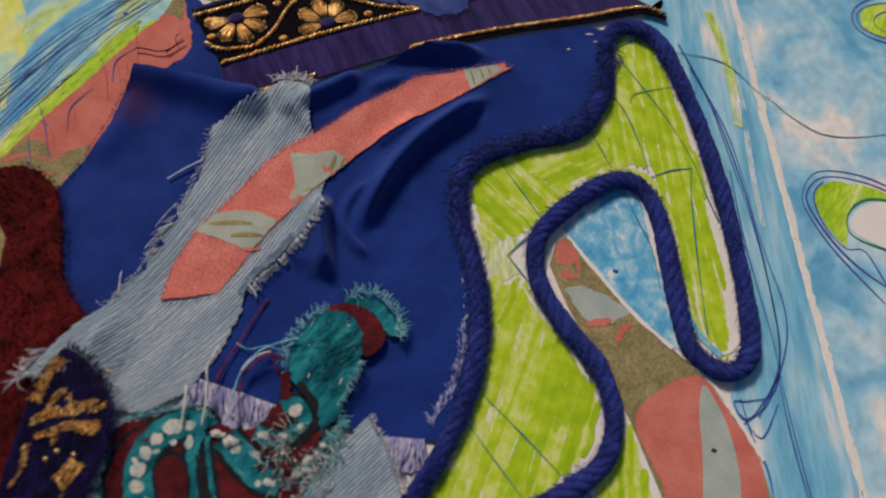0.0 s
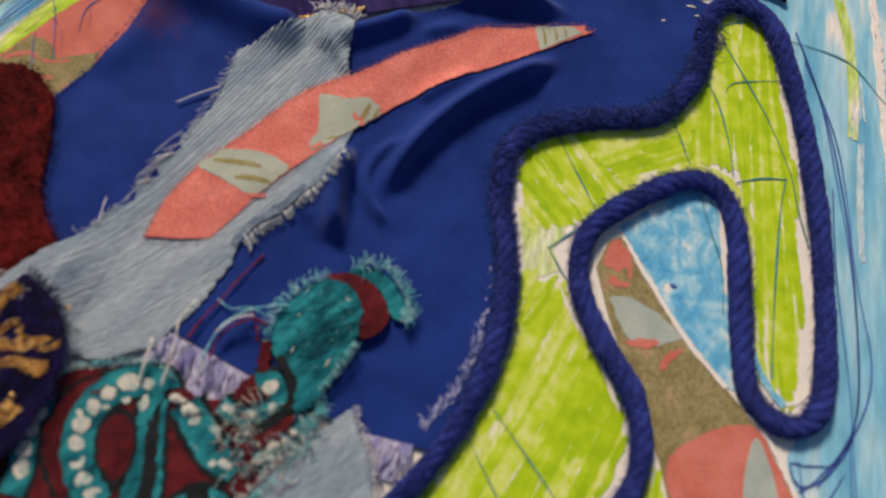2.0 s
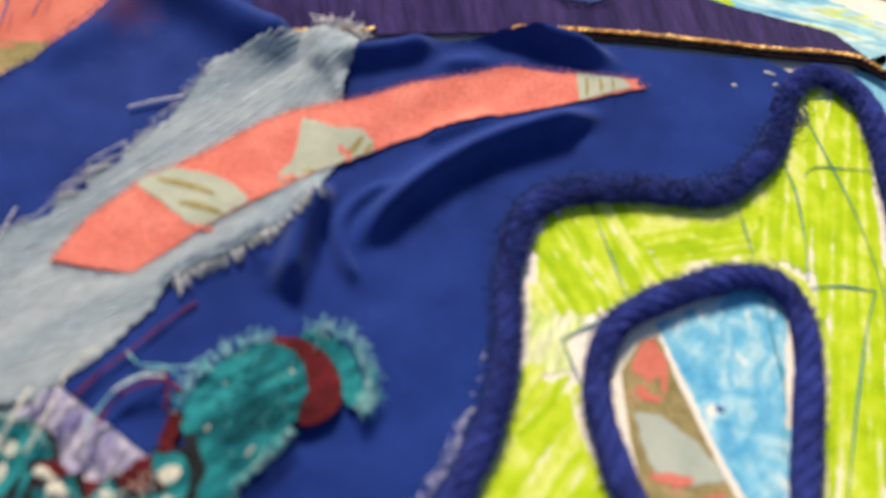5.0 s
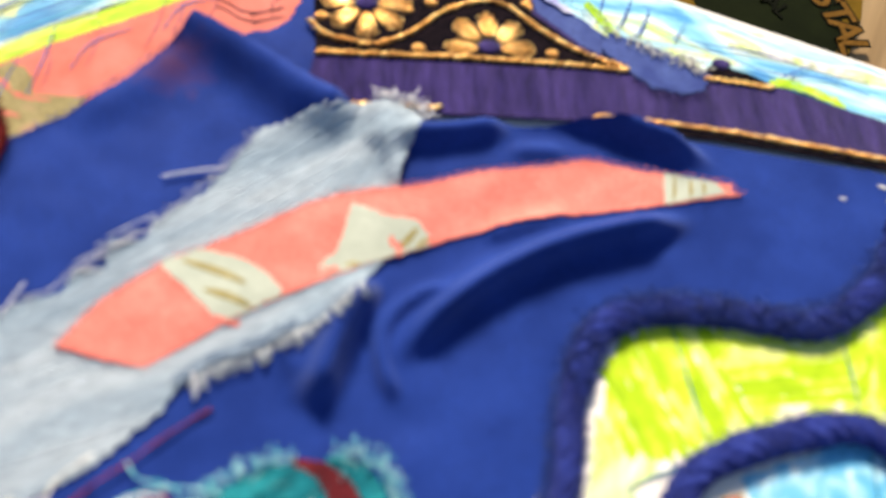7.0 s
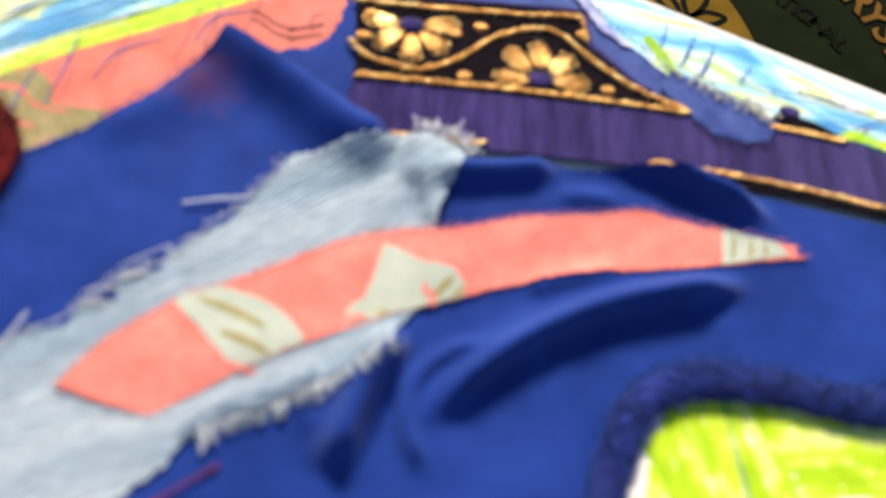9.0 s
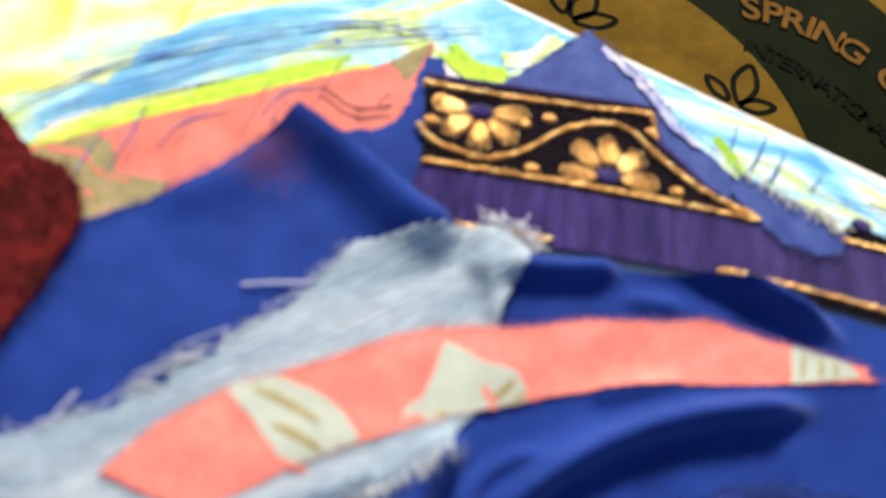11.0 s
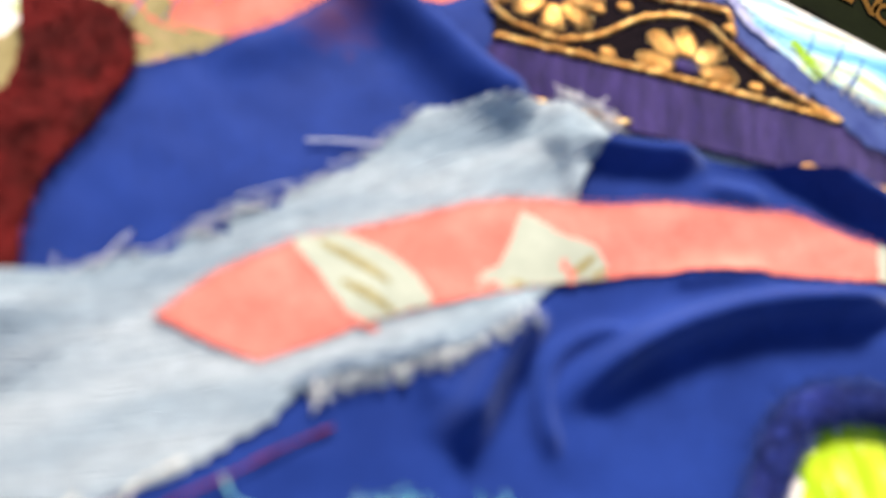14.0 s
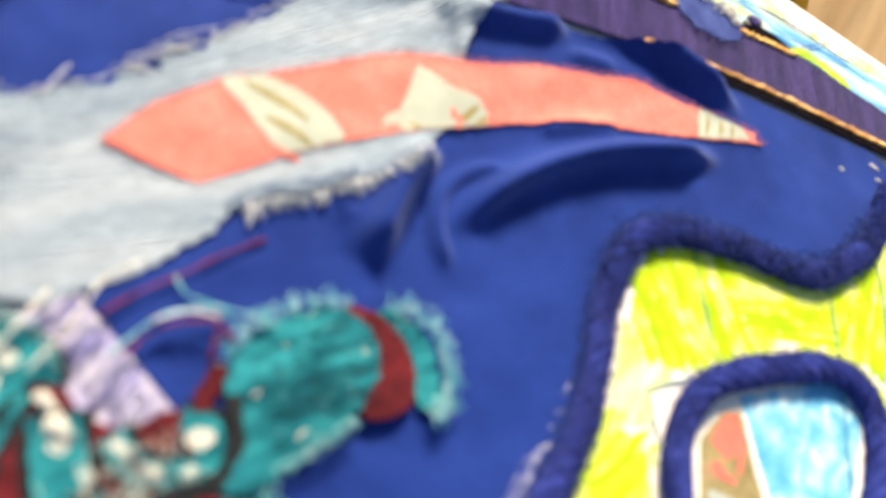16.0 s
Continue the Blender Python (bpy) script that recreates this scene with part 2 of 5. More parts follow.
pack_ochre = mat("ochre_print", two((0.085, 0.049, 0.005), (0.125, 0.073, 0.008)), 0.06, rough=0.8, spec=0.03, bump=0.08, vary=0.12)
pack_letter = mat("orange_print", two((0.095, 0.045, 0.006), (0.135, 0.066, 0.011)), 0.2, rough=0.8, bump=0.05, spec=0.05)
pack_black = mat("black_print", two((0.004, 0.005, 0.003), (0.008, 0.008, 0.005)), 0.2, rough=0.9, bump=0.05, spec=0.02)
wood = mat("table_wood", [(0.35, (0.20, 0.13, 0.06)), (0.55, (0.30, 0.21, 0.11)), (0.7, (0.38, 0.28, 0.16))], 0.05, (1, 0.08, 1), 10, rough=0.6, bump=0.2, vary=0.15)
card = mat("brown_card", two((0.26, 0.18, 0.10), (0.34, 0.24, 0.14)), 0.08, rough=0.9, bump=0.2)


def marker(name):
    m = bpy.data.materials.new(name)
    m.use_nodes = True
    n, l = m.node_tree.nodes, m.node_tree.links
    bsdf = n["Principled BSDF"]
    bsdf.inputs["Roughness"].default_value, bsdf.inputs["Specular IOR Level"].default_value = 0.7, 0.2
    geo, co, k, streak, add, cr = (n.new("ShaderNode" + q) for q in ("ObjectInfo", "TexCoord", "Mapping", "TexNoise", "Math", "ValToRGB"))
    k.inputs["Scale"].default_value = (330, 330, 330)
    streak.inputs["Scale"].default_value, streak.inputs["Detail"].default_value = 1.0, 4.0
    l.new(co.outputs["Object"], k.inputs["Vector"])
    l.new(k.outputs["Vector"], streak.inputs["Vector"])
    add.operation = "MULTIPLY_ADD"
    add.inputs[1].default_value = 0.42
    l.new(geo.outputs["Random"], add.inputs[0])
    l.new(streak.outputs["Fac"], add.inputs[2])
    e = cr.color_ramp.elements
    while len(e) < 4:
        e.new(0.5)
    for q, (p, c) in zip(e, ((0.42, (0.30, 0.48, 0.005)), (0.64, (0.40, 0.57, 0.010)), (0.80, (0.50, 0.64, 0.035)), (0.95, (0.64, 0.71, 0.20)))):
        q.position, q.color = min(p, 1.0), (*c, 1)
    l.new(add.outputs[0], cr.inputs["Fac"])
    l.new(cr.outputs["Color"], bsdf.inputs["Base Color"])
    return m


lime_marker = marker("lime_marker")


# ---- building helpers, all in millimetres on the page ----
def thing(name, label, category, base=(0, 0, 0), group="", kind=""):
    ob = new(name)
    ob.empty_display_size = 0.005
    ob.location = Vector(base) * MM
    return tagged(ob, label, category, group, kind)


def part(name, geo, material, parent, label=""):
    """Links geometry (vertices, faces) given in world millimetres as one mesh under a thing or a part."""
    verts, faces = geo
    at, up_to = Vector((0, 0, 0)), parent
    while up_to:
        at, up_to = at + up_to.location / MM, up_to.parent
    me = bpy.data.meshes.new(name)
    me.from_pydata([((x - at.x) * MM, (y - at.y) * MM, (z - at.z) * MM) for x, y, z in verts], [], faces)
    me.polygons.foreach_set("use_smooth", [True] * len(me.polygons))
    me.materials.append(material)
    me.update()
    ob = new(name, me)
    ob.parent = parent
    return tagged(ob, label)


def join(*geos):
    verts, faces = [], []
    for v, f in geos:
        k = len(verts)
        verts += v
        faces += [tuple(i + k for i in g) for g in f]
    return verts, faces


def spline(pts, gap=0.6, closed=False):
    """A smooth line through the points, with a point about every `gap` mm."""
    p = [Vector(q) for q in pts]
    n, out = len(p), []
    for i in range(n if closed else n - 1):
        if closed:
            a, b, c, d = p[i - 1], p[i], p[(i + 1) % n], p[(i + 2) % n]
        else:
            a, b, c, d = p[max(i - 1, 0)], p[i], p[i + 1], p[min(i + 2, n - 1)]
        k = max(1, int((c - b).length / gap))
        for j in range(k):
            t = j / k
            out.append(0.5 * (2 * b + (c - a) * t + (2 * a - 5 * b + 4 * c - d) * t * t + (3 * b - a - 3 * c + d) * t ** 3))
    return out if closed else out + [p[-1]]


def straight(pts, gap=0.6):
    out, n = [], len(pts)
    for i in range(n):
        a, b = Vector(pts[i]), Vector(pts[(i + 1) % n])
        k = max(1, int((b - a).length / gap))
        out += [a.lerp(b, j / k) for j in range(k)]
    return out


def rough_edge(line, amount, size=1.0, seed=0.0):
    """Wears a closed outline by noise."""
    n, out = len(line), []
    for i, q in enumerate(line):
        d = (line[(i + 1) % n] - line[i - 1])
        d = Vector((d.y, -d.x)).normalized() if d.length else Vector((0, 0))
        out.append(q + d * amount * noise.noise(Vector((q.x / size, q.y / size, seed))))
    return out


def inside(poly, x, y):
    """Which of the points lie in the closed outline."""
    hit = np.zeros(len(x), bool)
    px, py = np.array([q[0] for q in poly]), np.array([q[1] for q in poly])
    for i in range(len(poly)):
        x0, y0, x1, y1 = px[i - 1], py[i - 1], px[i], py[i]
        if y0 == y1:
            continue
        hit ^= ((y0 > y) != (y1 > y)) & (x < (x1 - x0) * (y - y0) / (y1 - y0) + x0)
    return hit


def sheet(line, z, step=1.0, thick=0.25):
    """A piece of cloth or paper within a closed outline, lying on the surface z(x, y), with thickness."""
    from mathutils.geometry import delaunay_2d_cdt
    line = [Vector((q[0], q[1])) for q in line]
    xs, ys = [q.x for q in line], [q.y for q in line]
    gx, gy = np.meshgrid(np.arange(min(xs), max(xs), step), np.arange(min(ys), max(ys), step * 0.87))
    gx = gx + (np.arange(gx.shape[0]) % 2)[:, None] * step * 0.5
    gx, gy = gx.ravel(), gy.ravel()
    ok = inside(line, gx, gy)
    gx, gy = gx[ok], gy[ok]
    lx, ly = np.array(xs), np.array(ys)
    far = np.array([((lx - a) ** 2 + (ly - b) ** 2).min() > (0.35 * step) ** 2 for a, b in zip(gx, gy)], bool)
    inner = [Vector((a, b)) for a, b in zip(gx[far], gy[far])] if len(far) else []
    flat, _, tris, *_ = delaunay_2d_cdt(line + inner, [], [list(range(len(line)))], 1, 1e-6)
    n = len(flat)
    verts = []
    for q in flat:
        verts.append((q.x, q.y, z(q.x, q.y)))
    verts += [(a, b, c - thick) for a, b, c in verts]
    tris = [tuple(f) for f in tris]
    faces = tris + [tuple(i + n for i in reversed(f)) for f in tris]
    edges = {}
    for f in tris:
        for i in range(len(f)):
            a, b = f[i], f[(i + 1) % len(f)]
            edges[(a, b)] = edges.get((a, b), 0) + 1
    for a, b in edges:
        if (b, a) not in edges:
            k = len(verts)
            verts += [verts[b], verts[a], verts[a + n], verts[b + n]]
            faces.append((k, k + 1, k + 2, k + 3))
    return verts, faces


def tube(line, r, sides=6, ends=0.5):
    """A thread along a 3D line; r is its radius, or a function of how far along it is (0 to 1)."""
    line = [Vector(q) for q in line]
    verts, faces, n = [], [], len(line)
    for i, q in enumerate(line):
        d = (line[min(i + 1, n - 1)] - line[max(i - 1, 0)])
        d = d.normalized() if d.length > 1e-9 else Vector((1, 0, 0))
        s = d.cross(Vector((0, 0, 1)))
        s = s.normalized() if s.length > 1e-3 else Vector((1, 0, 0))
        u = s.cross(d)
        rr = r(i / max(1, n - 1)) if callable(r) else r * (ends if i in (0, n - 1) else 1)
        for k in range(sides):
            a = 2 * math.pi * k / sides
            verts.append(tuple(q + rr * (math.cos(a) * s + math.sin(a) * u)))
    for i in range(n - 1):
        for k in range(sides):
            a, b = i * sides + k, i * sides + (k + 1) % sides
            faces.append((a, b, b + sides, a + sides))
    faces.append(tuple(reversed(range(sides))))
    faces.append(tuple(range((n - 1) * sides, n * sides)))
    return verts, faces


def dome(cx, cy, cz, a, b, h, angle=0.0, rings=4, sides=14, point=0.0):
    """A low pillow, a by b wide and h high; point pulls one end out like a petal."""
    verts, faces = [], []
    ca, sa = math.cos(angle), math.sin(angle)
    for i in range(rings + 1):
        f = 1 - i / rings
        zz = cz + h * math.sqrt(max(0.0, 1 - f * f))
        for k in range(sides):
            t = 2 * math.pi * k / sides
            x, y = a * f * math.cos(t), b * f * math.sin(t)
            y *= 1 + point * x / a
            verts.append((cx + ca * x - sa * y, cy + sa * x + ca * y, zz))
    for i in range(rings):
        for k in range(sides):
            p, q = i * sides + k, i * sides + (k + 1) % sides
            faces.append((p, q, q + sides, p + sides))
    faces.append(tuple(reversed(range(sides))))
    return verts, faces


def strip(line, wide, z, thick=0.05, edge=0.0, seed=0.0):
    """A flat stroke of pen or paint along a 2D line on the surface z(x, y); wide: mm, or a function of 0 to 1."""
    line = [Vector(q) for q in line]
    n, verts, faces = len(line), [], []
    for i, q in enumerate(line):
        d = line[min(i + 1, n - 1)] - line[max(i - 1, 0)]
        d = Vector((-d.y, d.x)).normalized() if d.length > 1e-9 else Vector((0, 1))
        w = (wide(i / max(1, n - 1)) if callable(wide) else wide) / 2
        for s in (-1, 1):
            e = w + edge * noise.noise(Vector((q.x * 1.1, q.y * 1.1, seed + s)))
            x, y = q.x + s * d.x * e, q.y + s * d.y * e
            verts += [(x, y, z(x, y)), (x, y, z(x, y) - thick)]
    for i in range(n - 1):
        a, b = 4 * i, 4 * i + 4
        faces += [(a, b, b + 2, a + 2), (a + 1, a + 3, b + 3, b + 1)]
    verts += list(verts)
    for i in range(n - 1):
        a, b = 4 * (n + i), 4 * (n + i) + 4
        faces += [(a, a + 1, b + 1, b), (a + 2, b + 2, b + 3, a + 3)]
    return verts, faces


def ridge(x, y, line, h, wide, fade=3.0, other=0.0):
    """The height of a fold whose crest runs along the line; other: its width on the line's left-hand side."""
    best, along, total, side = 1e9, 0.0, 0.0, 1.0
    for (x0, y0), (x1, y1) in zip(line, line[1:]):
        dx, dy = x1 - x0, y1 - y0
        ln = math.hypot(dx, dy)
        t = max(0.0, min(1.0, ((x - x0) * dx + (y - y0) * dy) / (ln * ln)))
        d = math.hypot(x - x0 - t * dx, y - y0 - t * dy)
        if d < best:
            best, along, side = d, total + t * ln, dx * (y - y0) - dy * (x - x0)
        total += ln
    if other and side > 0:
        wide = other
    if best > 4 * wide:
        return 0.0
    end = min(1.0, (along + 0.6) / fade, (total - along + 0.6) / fade)
    return h * end * end * (3 - 2 * end) * math.exp(-(best / wide) ** 2)


FOLDS = [  # crest line, height, width, length of the ends, width on the left-hand side
    ([(18.2, 44.2), (15.8, 40.6), (12.9, 36.6), (9.6, 31.8), (6.8, 26.2), (4.8, 20.4), (3.9, 15.6), (3.6, 10.8), (3.8, 9.0)], 3.7, 1.7, 8.5, 1.0),
    ([(7.6, 35.2), (4.0, 30.6), (1.4, 26.4)], 0.9, 1.2, 3.0),
    ([(2.4, 19.6), (0.6, 16.0), (0.2, 12.6), (1.2, 10.0), (3.4, 8.0), (6.2, 6.6)], 1.5, 0.75, 2.8),
    ([(-3.6, 15.4), (-3.0, 11.4), (-1.9, 7.6), (-0.4, 3.6), (0.8, 0.4)], 3.9, 2.2, 4.2, 1.2),
    ([(-7.4, 7.0), (-5.4, 4.0), (-2.6, 2.0)], 0.8, 1.3, 2.5),
    ([(-7.4, 41.4), (-2.6, 44.8), (3.4, 48.0), (9.6, 50.2), (14.8, 51.6), (16.6, 52.0)], 3.4, 1.35, 8.0),
    ([(-13.4, 29.6), (-10.4, 33.2), (-7.6, 36.6), (-4.6, 40.6)], 2.5, 1.5, 4.5),
    ([(-3.0, 37.2), (-0.4, 39.8), (2.6, 41.8)], 1.0, 1.1, 3.0),
    ([(-45.5, 25.2), (-39.7, 26.3), (-31.3, 27.0), (-23.7, 27.4), (-18.0, 29.0)], 3.9, 3.0, 4.0),
    ([(-41.0, 7.0), (-39.4, 14.0), (-39.2, 20.0), (-38.8, 25.0)], 1.1, 2.6, 6.0),
    ([(-19.5, 32.5), (-14.5, 30.8), (-11.0, 29.6)], 1.6, 2.2, 3.0),
    ([(8.5, 6.0), (13.0, -2.0), (15.0, -9.0)], 0.5, 3.0, 5.0),
]


FOLDS = [([tuple(q) for q in spline(f[0], 1.2)], *f[1:]) for f in FOLDS]


def lie(x, y):
    """The lie of the blue cloth above the page."""
    z = 0.75 + 0.22 * noise.noise(Vector((x / 9, y / 9, 0.3))) + 0.10 * noise.noise(Vector((x / 3.5, y / 3.5, 4.0)))
    return z + sum(ridge(x, y, *f) for f in FOLDS)


def over(k):
    return lambda x, y: lie(x, y) + k


def flat(k):
    return lambda x, y: k


# ---- table, support and printed pack ----
U, V = Vector((0.9435, 0.3315)), Vector((-0.3315, 0.9435))  # along the head of the page, and up it


def on_page(u, v):
    q = U * u + V * v
    return (q.x, q.y)


def box(x0, y0, x1, y1, z0, z1, turned=False):
    c = [(x0, y0), (x1, y0), (x1, y1), (x0, y1)]
    if turned:
        c = [on_page(*q) for q in c]
    v = [(x, y, z0) for x, y in c] + [(x, y, z1) for x, y in c]
    return v, [(3, 2, 1, 0), (4, 5, 6, 7), (0, 1, 5, 4), (1, 2, 6, 5), (2, 3, 7, 6), (3, 0, 4, 7)]


table = part("ground", box(-900, -900, 900, 900, -86, -56), wood, None)
tagged(table, "brown wooden table top under the book", "table", kind="structure")

pack = thing("printed_pack", "dark green and ochre printed pack lying on the table", "package", (-40, 130, -56))
part("sheet", sheet(straight([(-150, 60), (23, 60), (26, 130), (20, 160), (10, 186), (-20, 190), (-150, 190)], 6), flat(-54.4), 8, 1.5), pack_ochre, pack)
part("green_panel", sheet(spline([(-120, 70), (20, 80), (21.5, 130), (20, 146), (16.5, 157), (10.5, 170), (-4, 180), (-26, 183.5), (-70, 186), (-120, 180)], 4, True), flat(-54.25), 8, 0.1), pack_green, pack)
part("ochre_disc", sheet([(-41.5 + 57 * math.cos(a * math.pi / 40), 88 + 57 * math.sin(a * math.pi / 40)) for a in range(80)], flat(-54.1), 8, 0.1), pack_ochre, pack)


def lettering(text, centre, r, start, pitch, size, material, parent, outline=None):
    """Single letters along an arc, read clockwise; angles in degrees, pitch in mm."""
    ang = radians(start)
    width = {"I": 0.62, "N": 1.16, "G": 1.16, "C": 1.1, "L": 0.9, "T": 0.95, "E": 0.95}
    for ch in text:
        ang -= pitch / r * (width.get(ch, 1.0) - 1.0) / 2
        if ch != " ":
            for m, grow, z in ((outline, 0.13, -54.02), (material, 0.04, -53.96)):
                if m is None:
                    continue
                cu = bpy.data.curves.new("letter", "FONT")
                cu.body, cu.size, cu.extrude, cu.offset, cu.align_x = ch, size * MM, 0.00002, grow * size * MM * 0.5, "CENTER"
                ob = new("letter", cu)
                cu.materials.append(m)
                ob.parent = parent
                x, y = centre[0] + r * math.cos(ang), centre[1] + r * math.sin(ang)
                ob.location = (Vector((x, y, z)) - Vector((-40, 130, -56))) * MM
                ob.rotation_euler = (0, 0, ang - math.pi / 2)
        ang -= pitch / r * (1.0 + (width.get(ch, 1.0) - 1.0) / 2)


lettering("SPRING CRYSTAL", (-10, 122), 39.6, 129, 4.7, 10.0, pack_letter, pack, pack_black)
lettering("INTERNATIONAL", (-8, 95), 53.0, 114.0, 3.05, 6.0, pack_black, pack)


def petal(base, tip, wide):
    b, t = Vector(base), Vector(tip)
    d = t - b
    s = Vector((-d.y, d.x)).normalized() * wide
    line = spline([tuple(b), tuple(b + d * 0.5 + s), tuple(t), tuple(b + d * 0.5 - s)], 0.8, True)
    return strip(line + [line[0]], 1.25, flat(-54.0), 0.05)


for base, tip, wide in (((-22.0, 129.5), (-26.6, 140.5), 2.6), ((-21.6, 129.0), (-16.4, 135.0), 1.8), ((-24.0, 128.2), (-31.0, 130.0), 1.6),
                        ((-60, 118.5), (-61.4, 128.0), 2.6), ((-59, 118.0), (-53.5, 126.0), 2.2), ((-62, 118.0), (-68.0, 122.5), 2.0)):
    part("leaf_outline", petal(base, tip, wide), pack_black, pack)

support = thing("card_box", "plain brown card box under the sketchbook", "box", (20, -70, -56))
part("body", box(-80, -190, 220, 52, -56, -18, True), card, support)

# ---- the sketchbook ----
book = thing("sketchbook", "open sketchbook with painted and collaged pages", "book", (70, -80, -18))
part("page_block", box(-122, -226, 84.4, 68.2, -18, -0.7, True), paper, book)
part("page_block", box(85.6, -226, 290, 68.2, -18, -0.7, True), paper, book)
SP = 84.6  # the spine, along the head of the page


def edge_line(u0, v0, u1, v1, gap=4.0):
    return straight([on_page(*q) for q in ((u0, v0), (u1, v0), (u1, v1), (u0, v1))], gap)


left = part("page", sheet(edge_line(-124, -228, SP - 0.1, 68.9), flat(0.0), 12, 0.6), paper, book, "cream page, thickly painted")
right = part("page", sheet(edge_line(SP + 0.25, -228, 292, 68.9), flat(-0.15), 12, 0.6), paper, book, "cream page with loose blue washes")
part("gutter", box(SP - 0.6, -228, SP + 1.0, 68.5, -2.0, -0.5, True), paper, book)


def paint(name, line, material, page, z=0.06, step=3.0, label=""):
    return part(name, sheet(line, flat(z), step, 0.05), material, page, label)


def pen(pts, material, page, wide=0.28, z=0.26, smooth=True):
    line = spline(pts, 0.5) if smooth else straight(pts, 0.5)[: -1]
    return part("pen_line", strip(line, lambda t: wide * 0.72 * (0.8 + 0.35 * math.sin(9 * t + len(pts))), flat(z), 0.05), material, page)


paint("wash", rough_edge(edge_line(SP + 0.95, -60, 230, 68.5, 1.0), 0.7, 3.0), wash_right, right, -0.08, 10)
paint("wash", rough_edge(straight([(44, 76), on_page(SP - 0.7, 68.6), on_page(SP - 0.6, 0), on_page(SP - 0.6, -70), (80, -60), (78, -20), (69, 2), (70.6, 12), (67.4, 24.6), (62.4, 38), (55, 53.5), (46, 67), (42, 69)], 1.0), 0.35, 2.5), wash_left, left)
paint("wash", rough_edge(straight([(36.2, 22.4), (43.9, 34.4), (49.2, 35.6), (53, 24.8), (60.5, 7.5), (58.4, 7.2), (49.6, 12.2)], 0.6), 0.4, 1.2), wash_tri, left, 0.10)
paint("wash", rough_edge(straight([(-80, -8), (-52, -2), (-50, 14), (-46, 26), (-41, 40), (-36, 48), (-30, 50), (-28.8, 62.2), (-60, 51), (-80, 44), (-100, 20)], 1.0), 0.8, 2.5), wash_top, left)
paint("wash", rough_edge(straight([(-86, 4), (-62, 3), (-60, 8), (-57.5, 14), (-59, 24), (-66, 40), (-95, 30)], 1.0), 1.4, 3.0, 3.0), yellow_wash, left, 0.10)
paint("wash", rough_edge(straight([(-12, 58), (10, 61), (30, 70), (46, 74), (46, 84), (26, 81.6), (-12, 68.2), (-26, 63.2)], 0.8), 0.5, 2.0), wash_head, left)
# the lime area inside the cord, by the way its strokes run
def hatch(poly, angle, gap, wide, ragged, z, seed, skip=0.05, under=0.9):
    """Felt-pen strokes side by side across an outline, with ragged ends, small gaps and overlaps."""
    rnd = random.Random(seed)
    ca, sa = math.cos(radians(angle)), math.sin(radians(angle))
    turned = [(ca * x + sa * y, -sa * x + ca * y) for x, y in poly]
    lo, hi = min(q[1] for q in turned), max(q[1] for q in turned)
    geos, v, k = [], lo + 0.3 * gap, 0
    while v < hi:
        cuts = []
        for (x0, y0), (x1, y1) in zip(turned, turned[1:] + turned[:1]):
            if (y0 > v) != (y1 > v):
                cuts.append(x0 + (v - y0) * (x1 - x0) / (y1 - y0))
        cuts.sort()
        for a, b in zip(cuts[::2], cuts[1::2]):
            a, b = a + rnd.gauss(0, ragged) - under, b + rnd.gauss(0, ragged) + under
            if b - a < 0.5 or rnd.random() < skip:
                continue
            parts = [(a, b)] if b - a < 9 or rnd.random() < 0.4 else [(a, a + (b - a) * 0.55), (a + (b - a) * 0.48, b)]
            for p, q in parts:
                n, bend, tilt = max(3, int((q - p) / 0.7)), rnd.gauss(0, 0.25), rnd.gauss(0, 0.03)
                pts = []
                for i in range(n + 1):
                    t = i / n
                    u, w = p + (q - p) * t, v + bend * math.sin(math.pi * t) + tilt * (t - 0.5) * (q - p)
                    pts.append((ca * u - sa * w, sa * u + ca * w))
                ww = wide * rnd.uniform(0.75, 1.25)
                geos.append(strip(pts, lambda t, ww=ww: ww * min(1.0, 0.45 + 4 * t, 0.45 + 4 * (1 - t)), flat(z + 0.0016 * (k % 40)), 0.02, 0.34, seed + k))
                k += 1
        v += gap * rnd.uniform(0.75, 1.3)
    return geos


for n, (poly, angle, gap) in enumerate((
    ([(38.3, 62.0), (39.4, 66), (44.8, 66.6), (49.8, 59.8), (58.0, 42.6), (64.2, 24), (67.6, 12.4), (67, 9.2), (64, 11), (58.6, 21.3), (54.2, 34), (49.8, 40), (43.0, 38.4), (38.0, 43.4), (39.4, 47)], 111, 0.74),
    ([(37.6, 43.2), (43.2, 37.8), (39.6, 34.2), (34, 28.8), (26.8, 34.4), (32.6, 38.8), (36.4, 41.6)], 44, 0.78),
    ([(26.6, 34.0), (33.6, 28.6), (31.4, 23), (28.4, 18.6), (23.6, 16.4), (19.6, 24.2), (21.3, 30.6), (23.6, 32.8)], 149, 0.80),
    ([(26.2, 10.2), (28.8, 9.2), (31.4, 10.4), (35.8, 6.4), (43.4, 1.0), (47.9, -6.4), (46.9, -13.4), (42, -21.2), (38, -30), (21, -30), (25, -22), (28.8, -9.8), (27.8, 3.3)], 84, 0.80),
    ([(50.5, -9), (52.8, -7.4), (58, -17), (60.5, -24), (50, -26), (49.8, -17)], 100, 0.8),
)):
    paint("lime_ground", rough_edge(straight(poly, 0.5), 0.35, 0.8, n), pale_ground, left, 0.085 + 0.003 * n)
    for stroke in hatch(poly, angle, gap * 1.2, 1.2, 0.5, 0.10, 40 * n, 0.06):
        part("marker_stroke", stroke, lime_marker, left)
